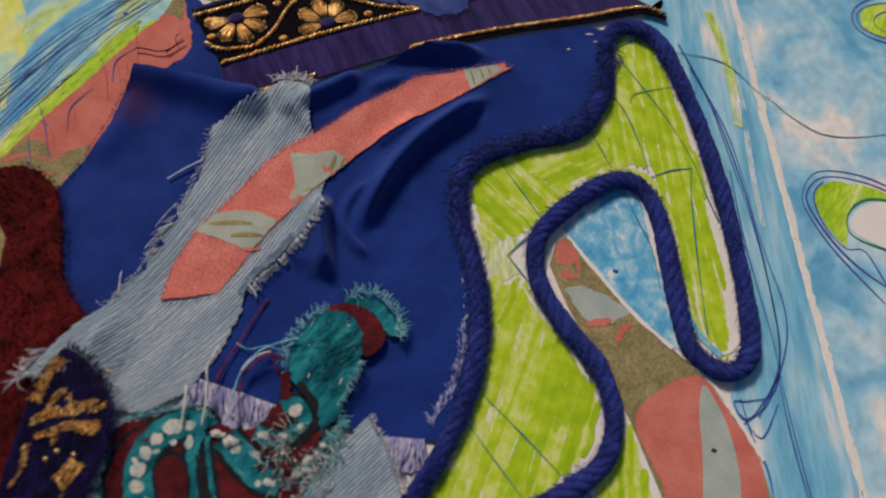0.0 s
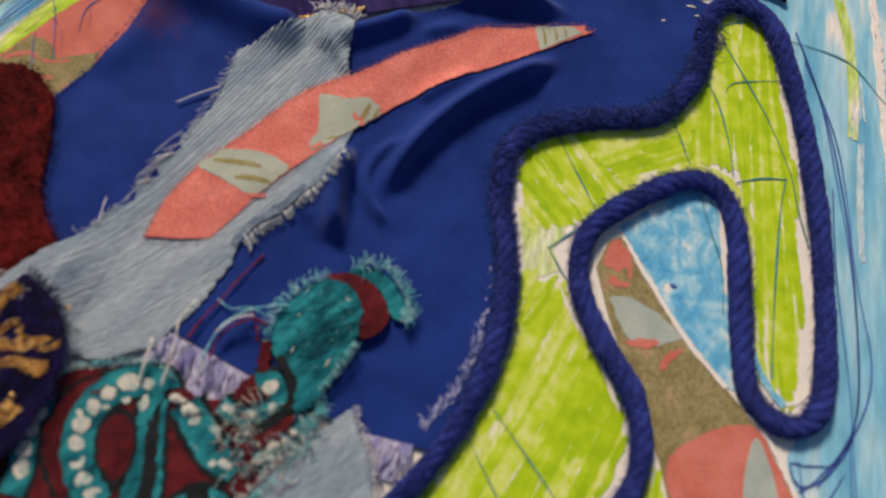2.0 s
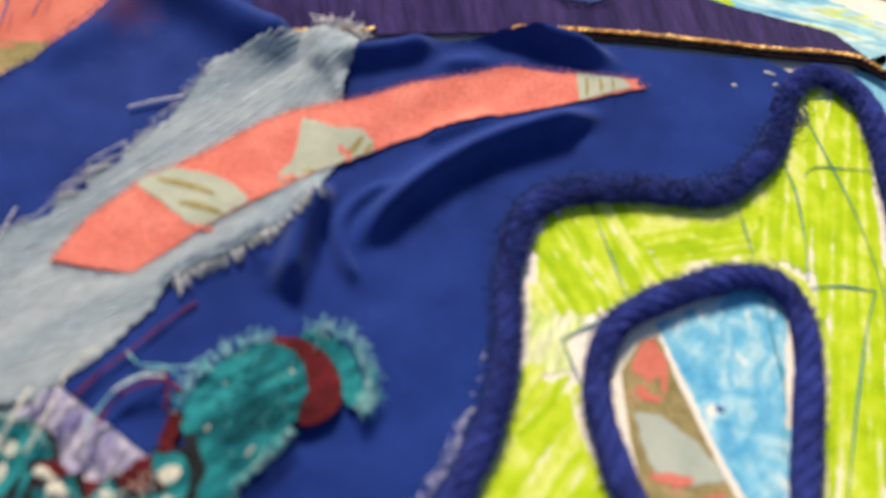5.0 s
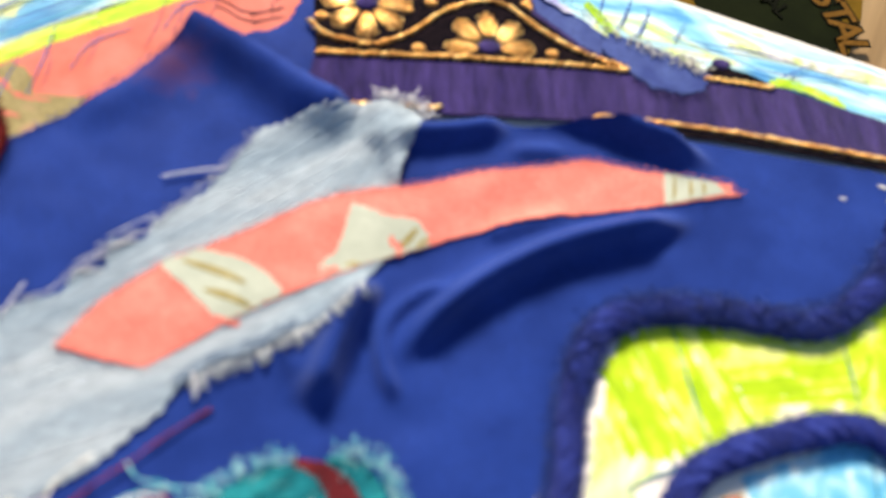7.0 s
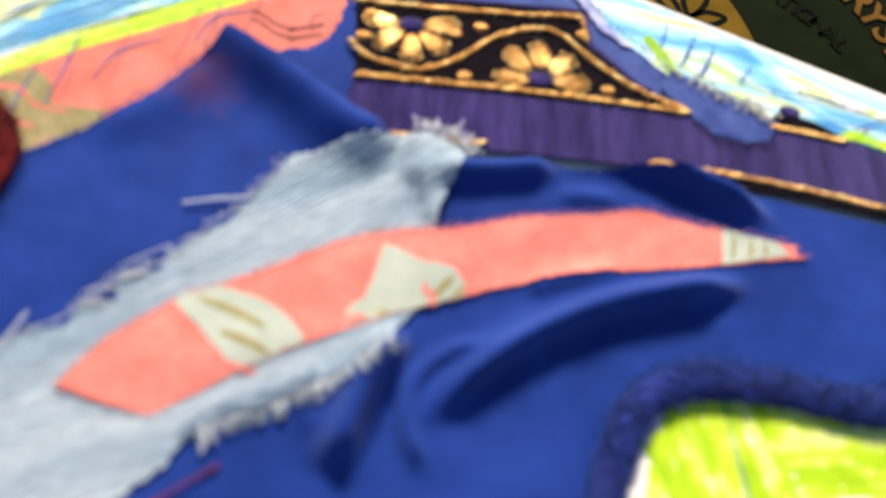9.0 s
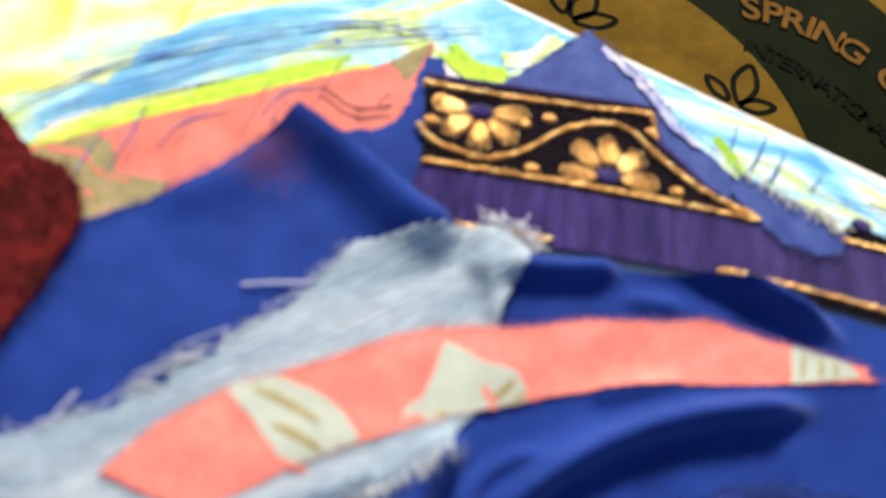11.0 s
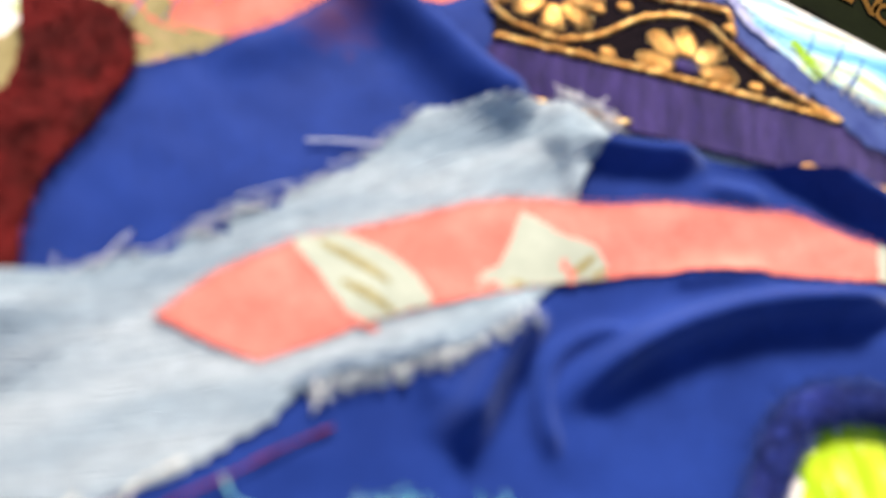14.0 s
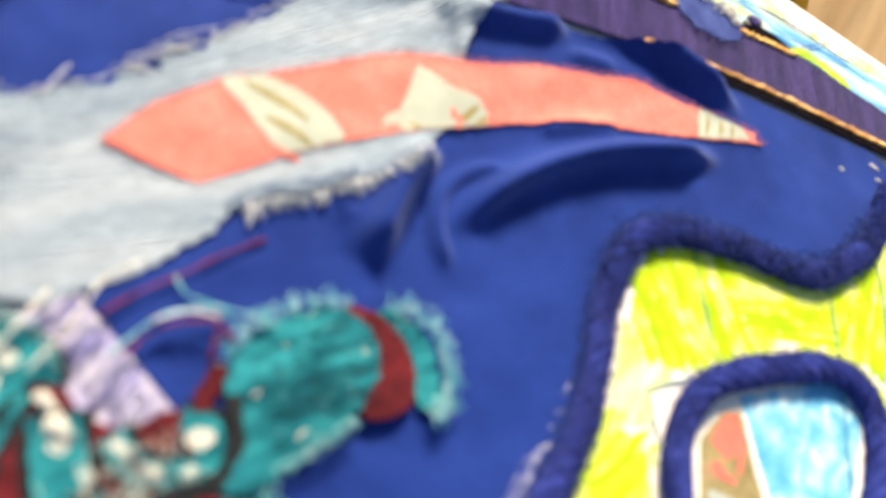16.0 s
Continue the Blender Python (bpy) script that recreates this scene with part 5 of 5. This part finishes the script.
fluff = thing("white_fluff", "white fluffy glue and fibre on the ribbon edge", "glue", (5, 63, 0))
rnd = random.Random(77)
geos = []
for _ in range(150):
    t = rnd.random() ** 0.6
    x, y = -7 + 15 * t + rnd.gauss(0, 0.7), 60.9 + 2.9 * t * t + rnd.gauss(0, 0.55)
    a = rnd.uniform(0, 6.3)
    geos.append(tube([(x, y, 1.4), (x + 0.4 * math.cos(a), y + 0.4 * math.sin(a), 1.7), (x + 0.9 * math.cos(a + 0.5), y + 0.9 * math.sin(a + 0.5), 1.45)], 0.08, 4))
tagged(part("fibre", join(*geos), cream_thread, fluff), kind="stuff")

# ---- scraps at the foot ----
red = thing("velvet_scrap", "oxblood red velvet scrap with ragged edge", "fabric", (-48, -14, 0))
RED = [(-60.6, 3.2), (-57.6, 3.4), (-52.2, 2.9), (-49.7, 4.4), (-46.5, 4.2), (-43.4, 2.4), (-41.4, -0.8), (-39.8, -3.8), (-38.2, -7.6), (-36.6, -11.0), (-33, -14.4), (-29.6, -16.6), (-31.5, -20.5), (-34.2, -25.4), (-31.2, -30.4), (-29.4, -40), (-29, -50), (-52, -50), (-52, -24), (-48, -15.5), (-45.4, -12.0), (-46.4, -7.8), (-48.8, -5.2), (-52.0, -3.4), (-57.3, -0.2)]


def red_z(x, y):
    return 1.7 + 0.35 * noise.noise(Vector((x / 4, y / 4, 7))) + 0.25 * noise.noise(Vector((x / 1.3, y / 1.3, 3)))


part("cloth", sheet(rough_edge(straight(RED, 0.5), 0.5, 0.8), red_z, 0.8, 0.8), velvet, red)
rnd = random.Random(11)
pile = []
for _ in range(4200):
    x, y = rnd.uniform(-62, -29.5), rnd.uniform(-46, 4)
    pile.append((x, y))
ok = inside(straight(RED, 2), np.array([q[0] for q in pile]), np.array([q[1] for q in pile]))
geos = []
for (x, y), keep in zip(pile, ok):
    if keep:
        z0, a = red_z(x, y), rnd.uniform(0, 6.3)
        geos.append(tube([(x, y, z0 - 0.1), (x + 0.25 * math.cos(a), y + 0.25 * math.sin(a), z0 + 0.3), (x + 0.6 * math.cos(a), y + 0.6 * math.sin(a), z0 + 0.35)], 0.07, 3))
tagged(part("velvet_nap", join(*geos), velvet, red), kind="stuff")
tagged(part("frayed_edge", fringe_line(RED[3:14], 3.5, 0.9, 0.06, lambda a, b: outward(a, b) + 180, red_z, 71), velvet, red), kind="stuff")

broc = thing("brocade_scrap", "navy brocade scrap with gold thread pattern", "fabric", (-28, -35, 0))
BROC = [(-31, -21.2), (-27.6, -22), (-23.6, -25), (-21.2, -29), (-20.2, -32.4), (-20.4, -39.9), (-23, -48), (-30, -48), (-31.4, -40), (-32.0, -34), (-33.0, -28), (-32.6, -25)]


def broc_z(x, y):
    return 3.2 + 0.3 * noise.noise(Vector((x / 3, y / 3, 5)))


part("cloth", sheet(rough_edge(straight(BROC, 0.5), 0.35, 0.7), broc_z, 0.9, 1.2), brocade, broc)


def gold_weave(line, wide, gap=0.42, seed=0):
    """A patch of short slanted metallic stitches along a line."""
    rnd = random.Random(seed)
    geos, pts = ([], []), spline(line, gap)
    for i, q in enumerate(pts):
        t = i / max(1, len(pts) - 1)
        w = 1.0 * (wide(t) if callable(wide) else wide) * rnd.uniform(0.8, 1.1)
        d = pts[min(i + 1, len(pts) - 1)] - pts[max(i - 1, 0)]
        s = Vector((-d.y, d.x)).normalized()
        rows = max(1, int(2 * w / 0.34))
        for k in range(rows):
            if rnd.random() < 0.12:
                continue
            c = q + s * (w * ((k + 0.5) / rows * 2 - 1)) + Vector((rnd.gauss(0, 0.06), rnd.gauss(0, 0.06)))
            a, ln = radians(52) + rnd.gauss(0, 0.12), rnd.uniform(0.35, 0.6)
            z0 = broc_z(c.x, c.y) + rnd.uniform(0.04, 0.2)
            geos[rnd.random() < 0.4].append(tube([(c.x - math.cos(a) * ln, c.y - math.sin(a) * ln, z0), (c.x, c.y, z0 + 0.14), (c.x + math.cos(a) * ln, c.y + math.sin(a) * ln, z0)], 0.15, 4))
    return [join(*g) for g in geos]


for n, (line, w) in enumerate((
    ([(-30.8, -23.4), (-31.5, -26.1), (-31.6, -29.6)], 0.85), ([(-30.8, -32.6), (-29.1, -30.8), (-26.9, -29.6), (-24.8, -28.4), (-22.5, -27.6)], lambda t: 0.55 + 0.45 * math.sin(2.8 * t)),
    ([(-29.4, -30.4), (-29.3, -28.4), (-28.5, -27.2), (-27.2, -28.3), (-26.6, -29.4)], 0.45), ([(-29.4, -34.2), (-27.7, -32.8), (-25.6, -31.5), (-22.2, -30.6)], lambda t: 0.45 + 0.4 * t),
    ([(-27.5, -33.0), (-26.9, -34.3)], 0.5), ([(-24.6, -31.3), (-22.5, -31.3)], 0.75), ([(-30.1, -35.7), (-29.4, -38.2)], 0.4), ([(-29.2, -38.2), (-29.8, -41)], 0.3), ([(-24.2, -39.0), (-23.5, -37.7), (-23.0, -36.0)], 1.25),
    ([(-23.3, -39.5), (-22.8, -41.5)], 0.4), ([(-28.6, -43), (-30, -46)], 0.6), ([(-25.6, -42.4), (-24, -44.6)], 0.9))):
    for geo, m in zip(gold_weave(line, w, seed=n), (gold, gold_glint)):
        if geo[0]:
            part("gold_stitching", geo, m, broc)
for x, y in ((-23.8, -35.0), (-26.0, -35.2), (-27.0, -36.6), (-24.0, -22.9)):
    part("gold_stitch", dome(x, y, broc_z(x, y) + 0.02, 0.4, 0.34, 0.3), gold_glint, broc)
# ribs of the brocade ground
rnd = random.Random(15)
ribs = []
for k in range(34):
    x0 = -34.5 + 0.46 * k
    run_line = [(x0 + 0.16 * m, -22 - m) for m in range(-2, 28)]
    keep = inside(straight(BROC, 1), np.array([q[0] for q in run_line]), np.array([q[1] for q in run_line]))
    run_line = [q for q, ok2 in zip(run_line, keep) if ok2]
    if len(run_line) > 3:
        ribs.append(tube([(x + rnd.gauss(0, 0.05), y, broc_z(x, y) + 0.02) for x, y in run_line], 0.17, 5))
tagged(part("rib", join(*ribs), brocade, broc), kind="stuff")
tagged(part("frayed_edge", fringe_line(BROC[:6], 5, 1.3, 0.08, lambda a, b: outward(a, b) + 180, broc_z, 81), brocade, broc), kind="stuff")

batik = thing("batik_scrap", "teal and maroon batik scrap with white dots", "fabric", (-8, -34, 0))


def bat_z(x, y):
    return 1.35 + 0.3 * noise.noise(Vector((x / 4, y / 4, 11)))


BATIK = [(-22.2, -32.4), (-19.4, -28.8), (-14.6, -26.0), (-11.0, -24.4), (-8.2, -25.2), (-4, -25.4), (-1.4, -24.0), (-0.4, -21.0), (1.2, -18.6), (3.4, -17.8), (5.6, -19.4), (6.2, -22.6), (8.4, -22.6), (10, -24.2), (8.6, -28), (7, -33), (6, -40), (2, -50), (-24, -50), (-22, -40)]
part("cloth", sheet(rough_edge(straight(BATIK, 0.5), 0.4, 0.8), bat_z, 0.9, 0.5), maroon, batik)
up = lambda k: (lambda x, y: bat_z(x, y) + k)
BANDS = (  # line, width of the colour, colour
    ([(-14.6, -28.1), (-17.7, -31.6), (-17.9, -36.0), (-15.8, -39.6), (-12.4, -42.0)], 1.9, maroon),
    ([(-20.7, -33.4), (-20.7, -37.2), (-19.8, -39.4), (-18.7, -41.8), (-18.0, -45.0)], 2.8, teal),
    ([(-8.6, -26.6), (-9.7, -26.0), (-12.8, -27.5), (-14.9, -30.4), (-15.2, -34.4), (-13.4, -38.2), (-10.7, -40.4), (-8.4, -41.6)], 3.9, teal),
    ([(-9.0, -26.8), (-9.2, -29.6), (-8.0, -33.3), (-6.4, -37.1), (-5.4, -41)], 1.7, teal),
    ([(-8.3, -30.3), (-6.9, -33.5), (-4.9, -37.2), (-3.8, -40)], 0.5, batik_black),
    ([(-8.0, -27.5), (-6.0, -31.7), (-3.4, -36.6), (-2.2, -40)], 0.7, teal),
    ([(-5.5, -26.8), (-2.3, -28.9), (0.9, -30.7), (4.1, -31.0)], 3.7, teal),
    ([(-1.6, -25.0), (1.2, -25.2), (4.0, -23.4), (4.6, -21.0), (2.8, -19.4), (1.0, -20.6)], 2.1, teal),
    ([(6.8, -21.6), (8.6, -23), (7.6, -26), (5.4, -29.6)], 2.2, teal),
    ([(-0.5, -42), (0.8, -37.8), (2.6, -35.8), (5.4, -36.2)], 3.0, teal),
)
for n, (line, w, m) in enumerate(BANDS):
    pts = spline(line, 0.4)
    part("black_outline", strip(pts, w + 1.3, up(0.05 + 0.012 * n), 0.06, 0.5, n), batik_black, batik)
    part("dyed_band", strip(pts, w, up(0.16 + 0.004 * n), 0.06, 0.4, n + 20), m, batik)
OVAL = spline([(-11.9, -31.2), (-9.7, -31.7), (-8.2, -33.9), (-7.6, -36.7), (-8.2, -38.9), (-10.8, -37.5), (-12.6, -35.3), (-13.0, -32.9)], 0.4, True)
mid = sum(OVAL, Vector((0, 0))) / len(OVAL)
part("black_outline", sheet(rough_edge([mid + (q - mid) * 1.13 for q in OVAL], 0.35, 0.9), up(0.21), 0.8, 0.06), batik_black, batik)
part("dyed_oval", sheet(rough_edge([mid + (q - mid) * 0.94 for q in OVAL], 0.3, 0.9, 5), up(0.25), 0.8, 0.06), maroon, batik)
for n, (x, y, a, b, t) in enumerate((
    (-12.9, -27.5, 1.25, 1.0, 30), (-10.8, -26.6, 0.8, 0.6, 10), (-10.0, -29.0, 0.5, 0.9, 10), (-14.4, -29.8, 0.85, 0.75, 40), (-15.1, -32.0, 0.8, 0.85, 0), (-15.3, -34.4, 0.9, 1.0, 0), (-14.6, -36.6, 0.9, 0.8, 0),
    (-13.3, -38.5, 0.8, 0.8, 30), (-11.5, -39.9, 0.9, 0.7, 40), (-9.6, -40.9, 0.9, 0.7, 50), (-12.0, -29.6, 0.5, 0.4, 0), (-16.2, -33.2, 0.35, 0.4, 0), (-13.8, -31.4, 0.4, 0.35, 0),
    (-20.4, -35.4, 0.7, 0.9, 0), (-20.3, -37.5, 0.9, 1.0, 0), (-19.5, -39.8, 0.8, 0.9, 20), (-18.6, -42.0, 0.8, 1.0, 30), (-0.9, -29.3, 1.3, 1.7, -20), (-3.4, -28.0, 0.6, 0.7, 0), (2.6, -30.9, 0.9, 0.7, 0), (1.2, -31.8, 0.4, 0.4, 0),
    (-0.4, -25.1, 0.9, 0.5, 5), (2.2, -24.6, 0.9, 0.45, 30), (3.0, -20.4, 0.75, 1.0, -20), (4.4, -22.4, 0.4, 0.6, 0), (1.6, -36.8, 0.8, 0.9, 0), (3.2, -36, 0.6, 0.6, 0), (7.4, -24.6, 0.5, 0.9, -20), (6.0, -27.6, 0.5, 0.9, -30))):
    ca, sa = math.cos(radians(t)), math.sin(radians(t))
    ring = [Vector((x + 1.1 * (a * math.cos(k * 0.2244) * ca - b * math.sin(k * 0.2244) * sa), y + 1.1 * (a * math.cos(k * 0.2244) * sa + b * math.sin(k * 0.2244) * ca))) for k in range(28)]
    part("white_dot", sheet(rough_edge(ring, 0.3, 0.6, n), up(0.24), 0.6, 0.05), batik_white, batik)
for x, y, a in ((-6.8, -26.8, 0.8), (-4.6, -27.3, 0.95), (-5.7, -26.8, 0.5), (-3.6, -27.0, 0.5), (6.8, -26.8, 0.8), (5.9, -29.1, 0.75), (7.8, -25.6, 0.6), (4.1, -28.7, 0.7), (5.0, -27.4, 0.7), (7.2, -28.2, 0.6), (8.4, -24.2, 0.5), (3.2, -26.8, 0.5)):
    ring = [Vector((x + a * math.cos(k * 0.3), y + 0.8 * a * math.sin(k * 0.3))) for k in range(21)]
    part("white_knot", sheet(rough_edge(ring, 0.4, 0.5, x), lambda p, q: bat_z(p, q) + 0.3 + 0.55 * math.exp(-((p - x) ** 2 + (q - y) ** 2) / (0.7 * a * a)) + 0.25 * noise.noise(Vector((p * 2.2, q * 2.2, 1))), 0.3, 0.4), batik_white, batik)
tagged(part("frayed_edge", join(fringe_line(BATIK[:5], 5, 1.2, 0.07, lambda a, b: outward(a, b) + 180, bat_z, 91), fringe_line(BATIK[11:17], 6, 1.6, 0.07, lambda a, b: outward(a, b) + 180, bat_z, 95)), teal_thread, batik), kind="stuff")

rnd = random.Random(31)
piles = {0: [], 1: [], 2: []}
for _ in range(260):
    x, y = rnd.gauss(5.6, 2.4), rnd.gauss(-26.6, 2.6)
    if y > -20 or (x > 12 and y > -24):
        continue
    a, ln = rnd.uniform(0, 6.3), rnd.uniform(1.0, 3.2)
    z0 = bat_z(x, y) + 0.15
    line = [(x, y, z0), (x + 0.5 * ln * math.cos(a), y + 0.5 * ln * math.sin(a), z0 + rnd.uniform(0.2, 0.8)), (x + ln * math.cos(a + 0.7), y + ln * math.sin(a + 0.7), z0 + rnd.uniform(0, 0.5))]
    piles[rnd.choice((0, 0, 1, 1, 2))].append(tube(line, rnd.uniform(0.04, 0.09), 4))
for k, m in ((0, teal_thread), (1, batik_white), (2, maroon_thread)):
    tagged(part("ravelled_fibre", join(*piles[k]), m, batik), kind="stuff")

bird = thing("teal_scrap", "teal batik scrap with maroon band and loose threads", "fabric", (6, -12, 0))


def bird_z(x, y):
    return lie(x, y) + 0.95 + 1.0 * math.exp(-((x - 6.2) ** 2 + (y + 10) ** 2) / 60) + 0.12 * noise.noise(Vector((x / 2.2, y / 2.2, 8)))


part("cloth", sheet(rough_edge(spline([(0.0, -14.6), (-0.7, -11.5), (0.2, -8.4), (1.5, -5.6), (3.3, -4.1), (5.9, -4.1), (8.2, -5.6), (9.5, -8.5), (9.8, -10.4), (9.1, -13.0), (8.9, -16.1), (7.7, -18.5), (5.4, -18.9), (3.4, -18.1), (1.4, -16.5)], 0.4, True), 0.5, 0.7), bird_z, 0.7, 0.6), teal, bird)
part("maroon_band", sheet(rough_edge(spline([(2.4, -3.9), (5.1, -2.3), (8.0, -2.1), (10.8, -3.5), (12.4, -5.4), (12.2, -7.7), (10.4, -9.7), (8.6, -8.0), (7.2, -5.6), (5.0, -4.6)], 0.4, True), 0.3, 0.7), lambda x, y: bird_z(x, y) - 0.25, 0.7, 0.5), maroon, bird)
part("teal_end", sheet(rough_edge(spline([(4.8, -1.9), (6.6, -0.3), (9.1, -0.1), (11.7, -1.4), (13.7, -3.1), (14.5, -4.3), (13.0, -5.4), (11.7, -4.3), (10.0, -2.7), (7.6, -2.2)], 0.4, True), 0.4, 0.6), lambda x, y: bird_z(x, y) - 0.3, 0.7, 0.4), teal, bird)
tagged(part("frayed_edge", join(
    fringe_line([(-0.6, -13), (-0.7, -11.5), (0.2, -8.4), (1.5, -5.6), (3.3, -4.1)], 6, 1.9, 0.06, 155, bird_z, 101, spread=0.5), fringe_line([(4.8, -1.7), (6.6, 0), (9.1, 0.2), (11.8, -1.2), (13.8, -3.0), (14.6, -4.2), (13.4, -5.6)], 6, 2.0, 0.065, 50, bird_z, 111, spread=0.6),
    fringe_line([(13.2, -4.0), (14.4, -4.6)], 9, 1.9, 0.08, 10, bird_z, 115, spread=0.7), fringe_line([(9.8, -10.4), (9.1, -13.0), (8.9, -16.1), (7.9, -18.5)], 7, 1.4, 0.05, -15, bird_z, 121),
    fringe_line([(7.9, -18.5), (9.6, -20), (8.4, -23)], 7, 2.2, 0.055, -20, bird_z, 131, spread=0.6), fringe_line([(0, -15.4), (-0.5, -12.4)], 6, 1.7, 0.05, 170, bird_z, 141)), teal_thread, bird), kind="stuff")
rnd = random.Random(21)
geos, pale = [], []
for _ in range(240):
    x, y = rnd.gauss(5.6, 2.6), rnd.gauss(-11, 3.6)
    if ((x - 5.6) / 4.6) ** 2 + ((y + 11.4) / 6.6) ** 2 < 1:
        a, ln = rnd.gauss(1.1, 0.35), rnd.uniform(0.6, 1.7)
        line = [(x + math.cos(a) * ln * k, y + math.sin(a) * ln * k, bird_z(x + math.cos(a) * ln * k, y + math.sin(a) * ln * k) + 0.06 + 0.12 * math.sin(3 * k)) for k in (0, 0.5, 1)]
        (pale if rnd.random() < 0.12 else geos).append(tube(line, 0.045, 3))
tagged(part("raised_thread", join(*geos), teal, bird), kind="stuff")
tagged(part("raised_thread", join(*pale), teal_thread, bird), kind="stuff")
for x, y, a, b in ((3.2, -15.0, 0.16, 0.45), (6.6, -5.8, 0.35, 0.16), (8.0, -14.6, 0.15, 0.7), (1.8, -10.6, 0.2, 0.18)):
    part("pale_fleck", dome(x, y, bird_z(x, y) + 0.02, a, b, 0.12), batik_white, bird)
part("neck", strip(spline([(2.0, -16.6), (4.1, -18.0), (5.6, -19.4), (6.2, -21.6), (5.4, -24.0), (4.0, -25.9)], 0.4), 1.3, lambda x, y: 2.3, 0.6, 0.4), batik_black, bird, "black dyed fold")
part("tail", sheet(rough_edge(spline([(6.2, -18.2), (8.4, -17.4), (9.2, -18.8), (8.4, -20.8), (7.2, -22.0), (6.4, -20.4)], 0.4, True), 0.6, 0.7), flat(2.5), 0.8, 0.5), teal, bird)
part("neck_edge", strip(spline([(6.6, -22.4), (6.4, -24.6), (5.0, -27.2), (4.0, -29)], 0.4), 1.5, lambda x, y: 2.2, 0.6, 0.5), maroon, bird)
part("maroon_tuft", strip(spline([(-0.3, -15.2), (0.2, -17.2), (1.2, -19.2)], 0.3), lambda t: 1.5 * math.sin(math.pi * (0.15 + 0.7 * t)), lambda x, y: lie(x, y) + 1.0, 0.9, 0.5), maroon, bird)

scrap = thing("denim_scrap", "pointed pale denim scrap with frayed edge", "fabric", (14, -30, 0))
SCRAP = [(13.4, -18.0), (15.4, -20.4), (18.6, -23.6), (21.2, -28), (23, -36), (16, -46), (4, -44), (6.2, -36), (8.6, -28.4), (10.8, -23.6)]
scr_z = lambda x, y: 1.5 + 0.3 * noise.noise(Vector((x / 4, y / 4, 13)))
part("cloth", sheet(rough_edge(straight(SCRAP, 0.5), 0.35, 0.6), scr_z, 1.0, 0.4), denim, scrap)
tagged(part("frayed_edge", join(fringe_line(SCRAP[:4], 5, 1.1, 0.06, lambda a, b: outward(a, b) + 180, scr_z, 151), fringe_line(SCRAP[6:], 5, 1.1, 0.06, lambda a, b: outward(a, b) + 180, scr_z, 161)), denim_thread, scrap), kind="stuff")
tagged(part("rib", wales(straight(SCRAP, 1.0), scr_z, 0.54, lambda y: radians(58), 9), denim_rib, scrap), kind="stuff")


def loose(name, label, pts, r, material):
    ob = thing(name, label, "thread", (pts[0][0], pts[0][1], 0))
    part("fibre", tube(spline(pts, 0.4), lambda t: r * (0.75 + 0.4 * math.sin(t * 23) * 0.5), 6), material, ob)


loose("pale_thread", "cream loose thread lying across the scraps", [(-10.7, -14.7, 2.6), (-11.2, -17.9, 3.0), (-10.4, -20.4, 3.0), (-9.6, -23.0, 3.0), (-9.0, -26.4, 2.4)], 0.2, cream_thread)
loose("pale_thread", "cream loose thread lying across the scraps", [(-13.2, -21.4, 2.0), (-12.4, -24, 2.6), (-11.8, -27, 2.0)], 0.24, cream_thread)
loose("maroon_thread", "maroon loose thread on the blue cloth", [(-6.5, -5.0, 1.1), (-7.6, -9.2, 1.4), (-8.3, -13, 1.5), (-9.1, -16.3, 1.6), (-9.5, -19.8, 1.6)], 0.17, maroon_thread)
loose("maroon_thread", "maroon loose thread on the blue cloth", [(-1.1, -13.6, 2.4), (-2.6, -13.6, 2.6), (-4.0, -14.3, 2.4), (-5.8, -17.4, 2.2), (-5.7, -20.6, 1.8)], 0.2, maroon_thread)
loose("maroon_thread", "maroon loose thread on the blue cloth", [(-4.6, -13.0, 2.2), (-3.4, -13.2, 2.4), (-2.0, -14.8, 2.2), (-1.2, -16.0, 1.8)], 0.2, maroon_thread)
loose("teal_yarn", "teal loose thread trailing from the scrap", [(0.2, -10.2, 3.0), (-1.6, -11.0, 2.8), (-4.2, -12.9, 2.6), (-5.6, -14.8, 2.6), (-6.4, -17.6, 2.6), (-6.4, -21.6, 2.0)], 0.18, teal_thread)
loose("teal_yarn", "teal loose thread trailing from the scrap", [(-0.4, -11.0, 3.0), (-2.2, -12.4, 2.2), (-4.4, -12.4, 1.7), (-6.6, -13.6, 1.6), (-8.6, -13.2, 1.5)], 0.14, teal_thread)
loose("pale_thread", "grey loose thread on the blue cloth", [(-3.2, -13.4, 3.2), (-5, -14.8, 3.4), (-6.4, -17.4, 2.8)], 0.22, denim_thread)
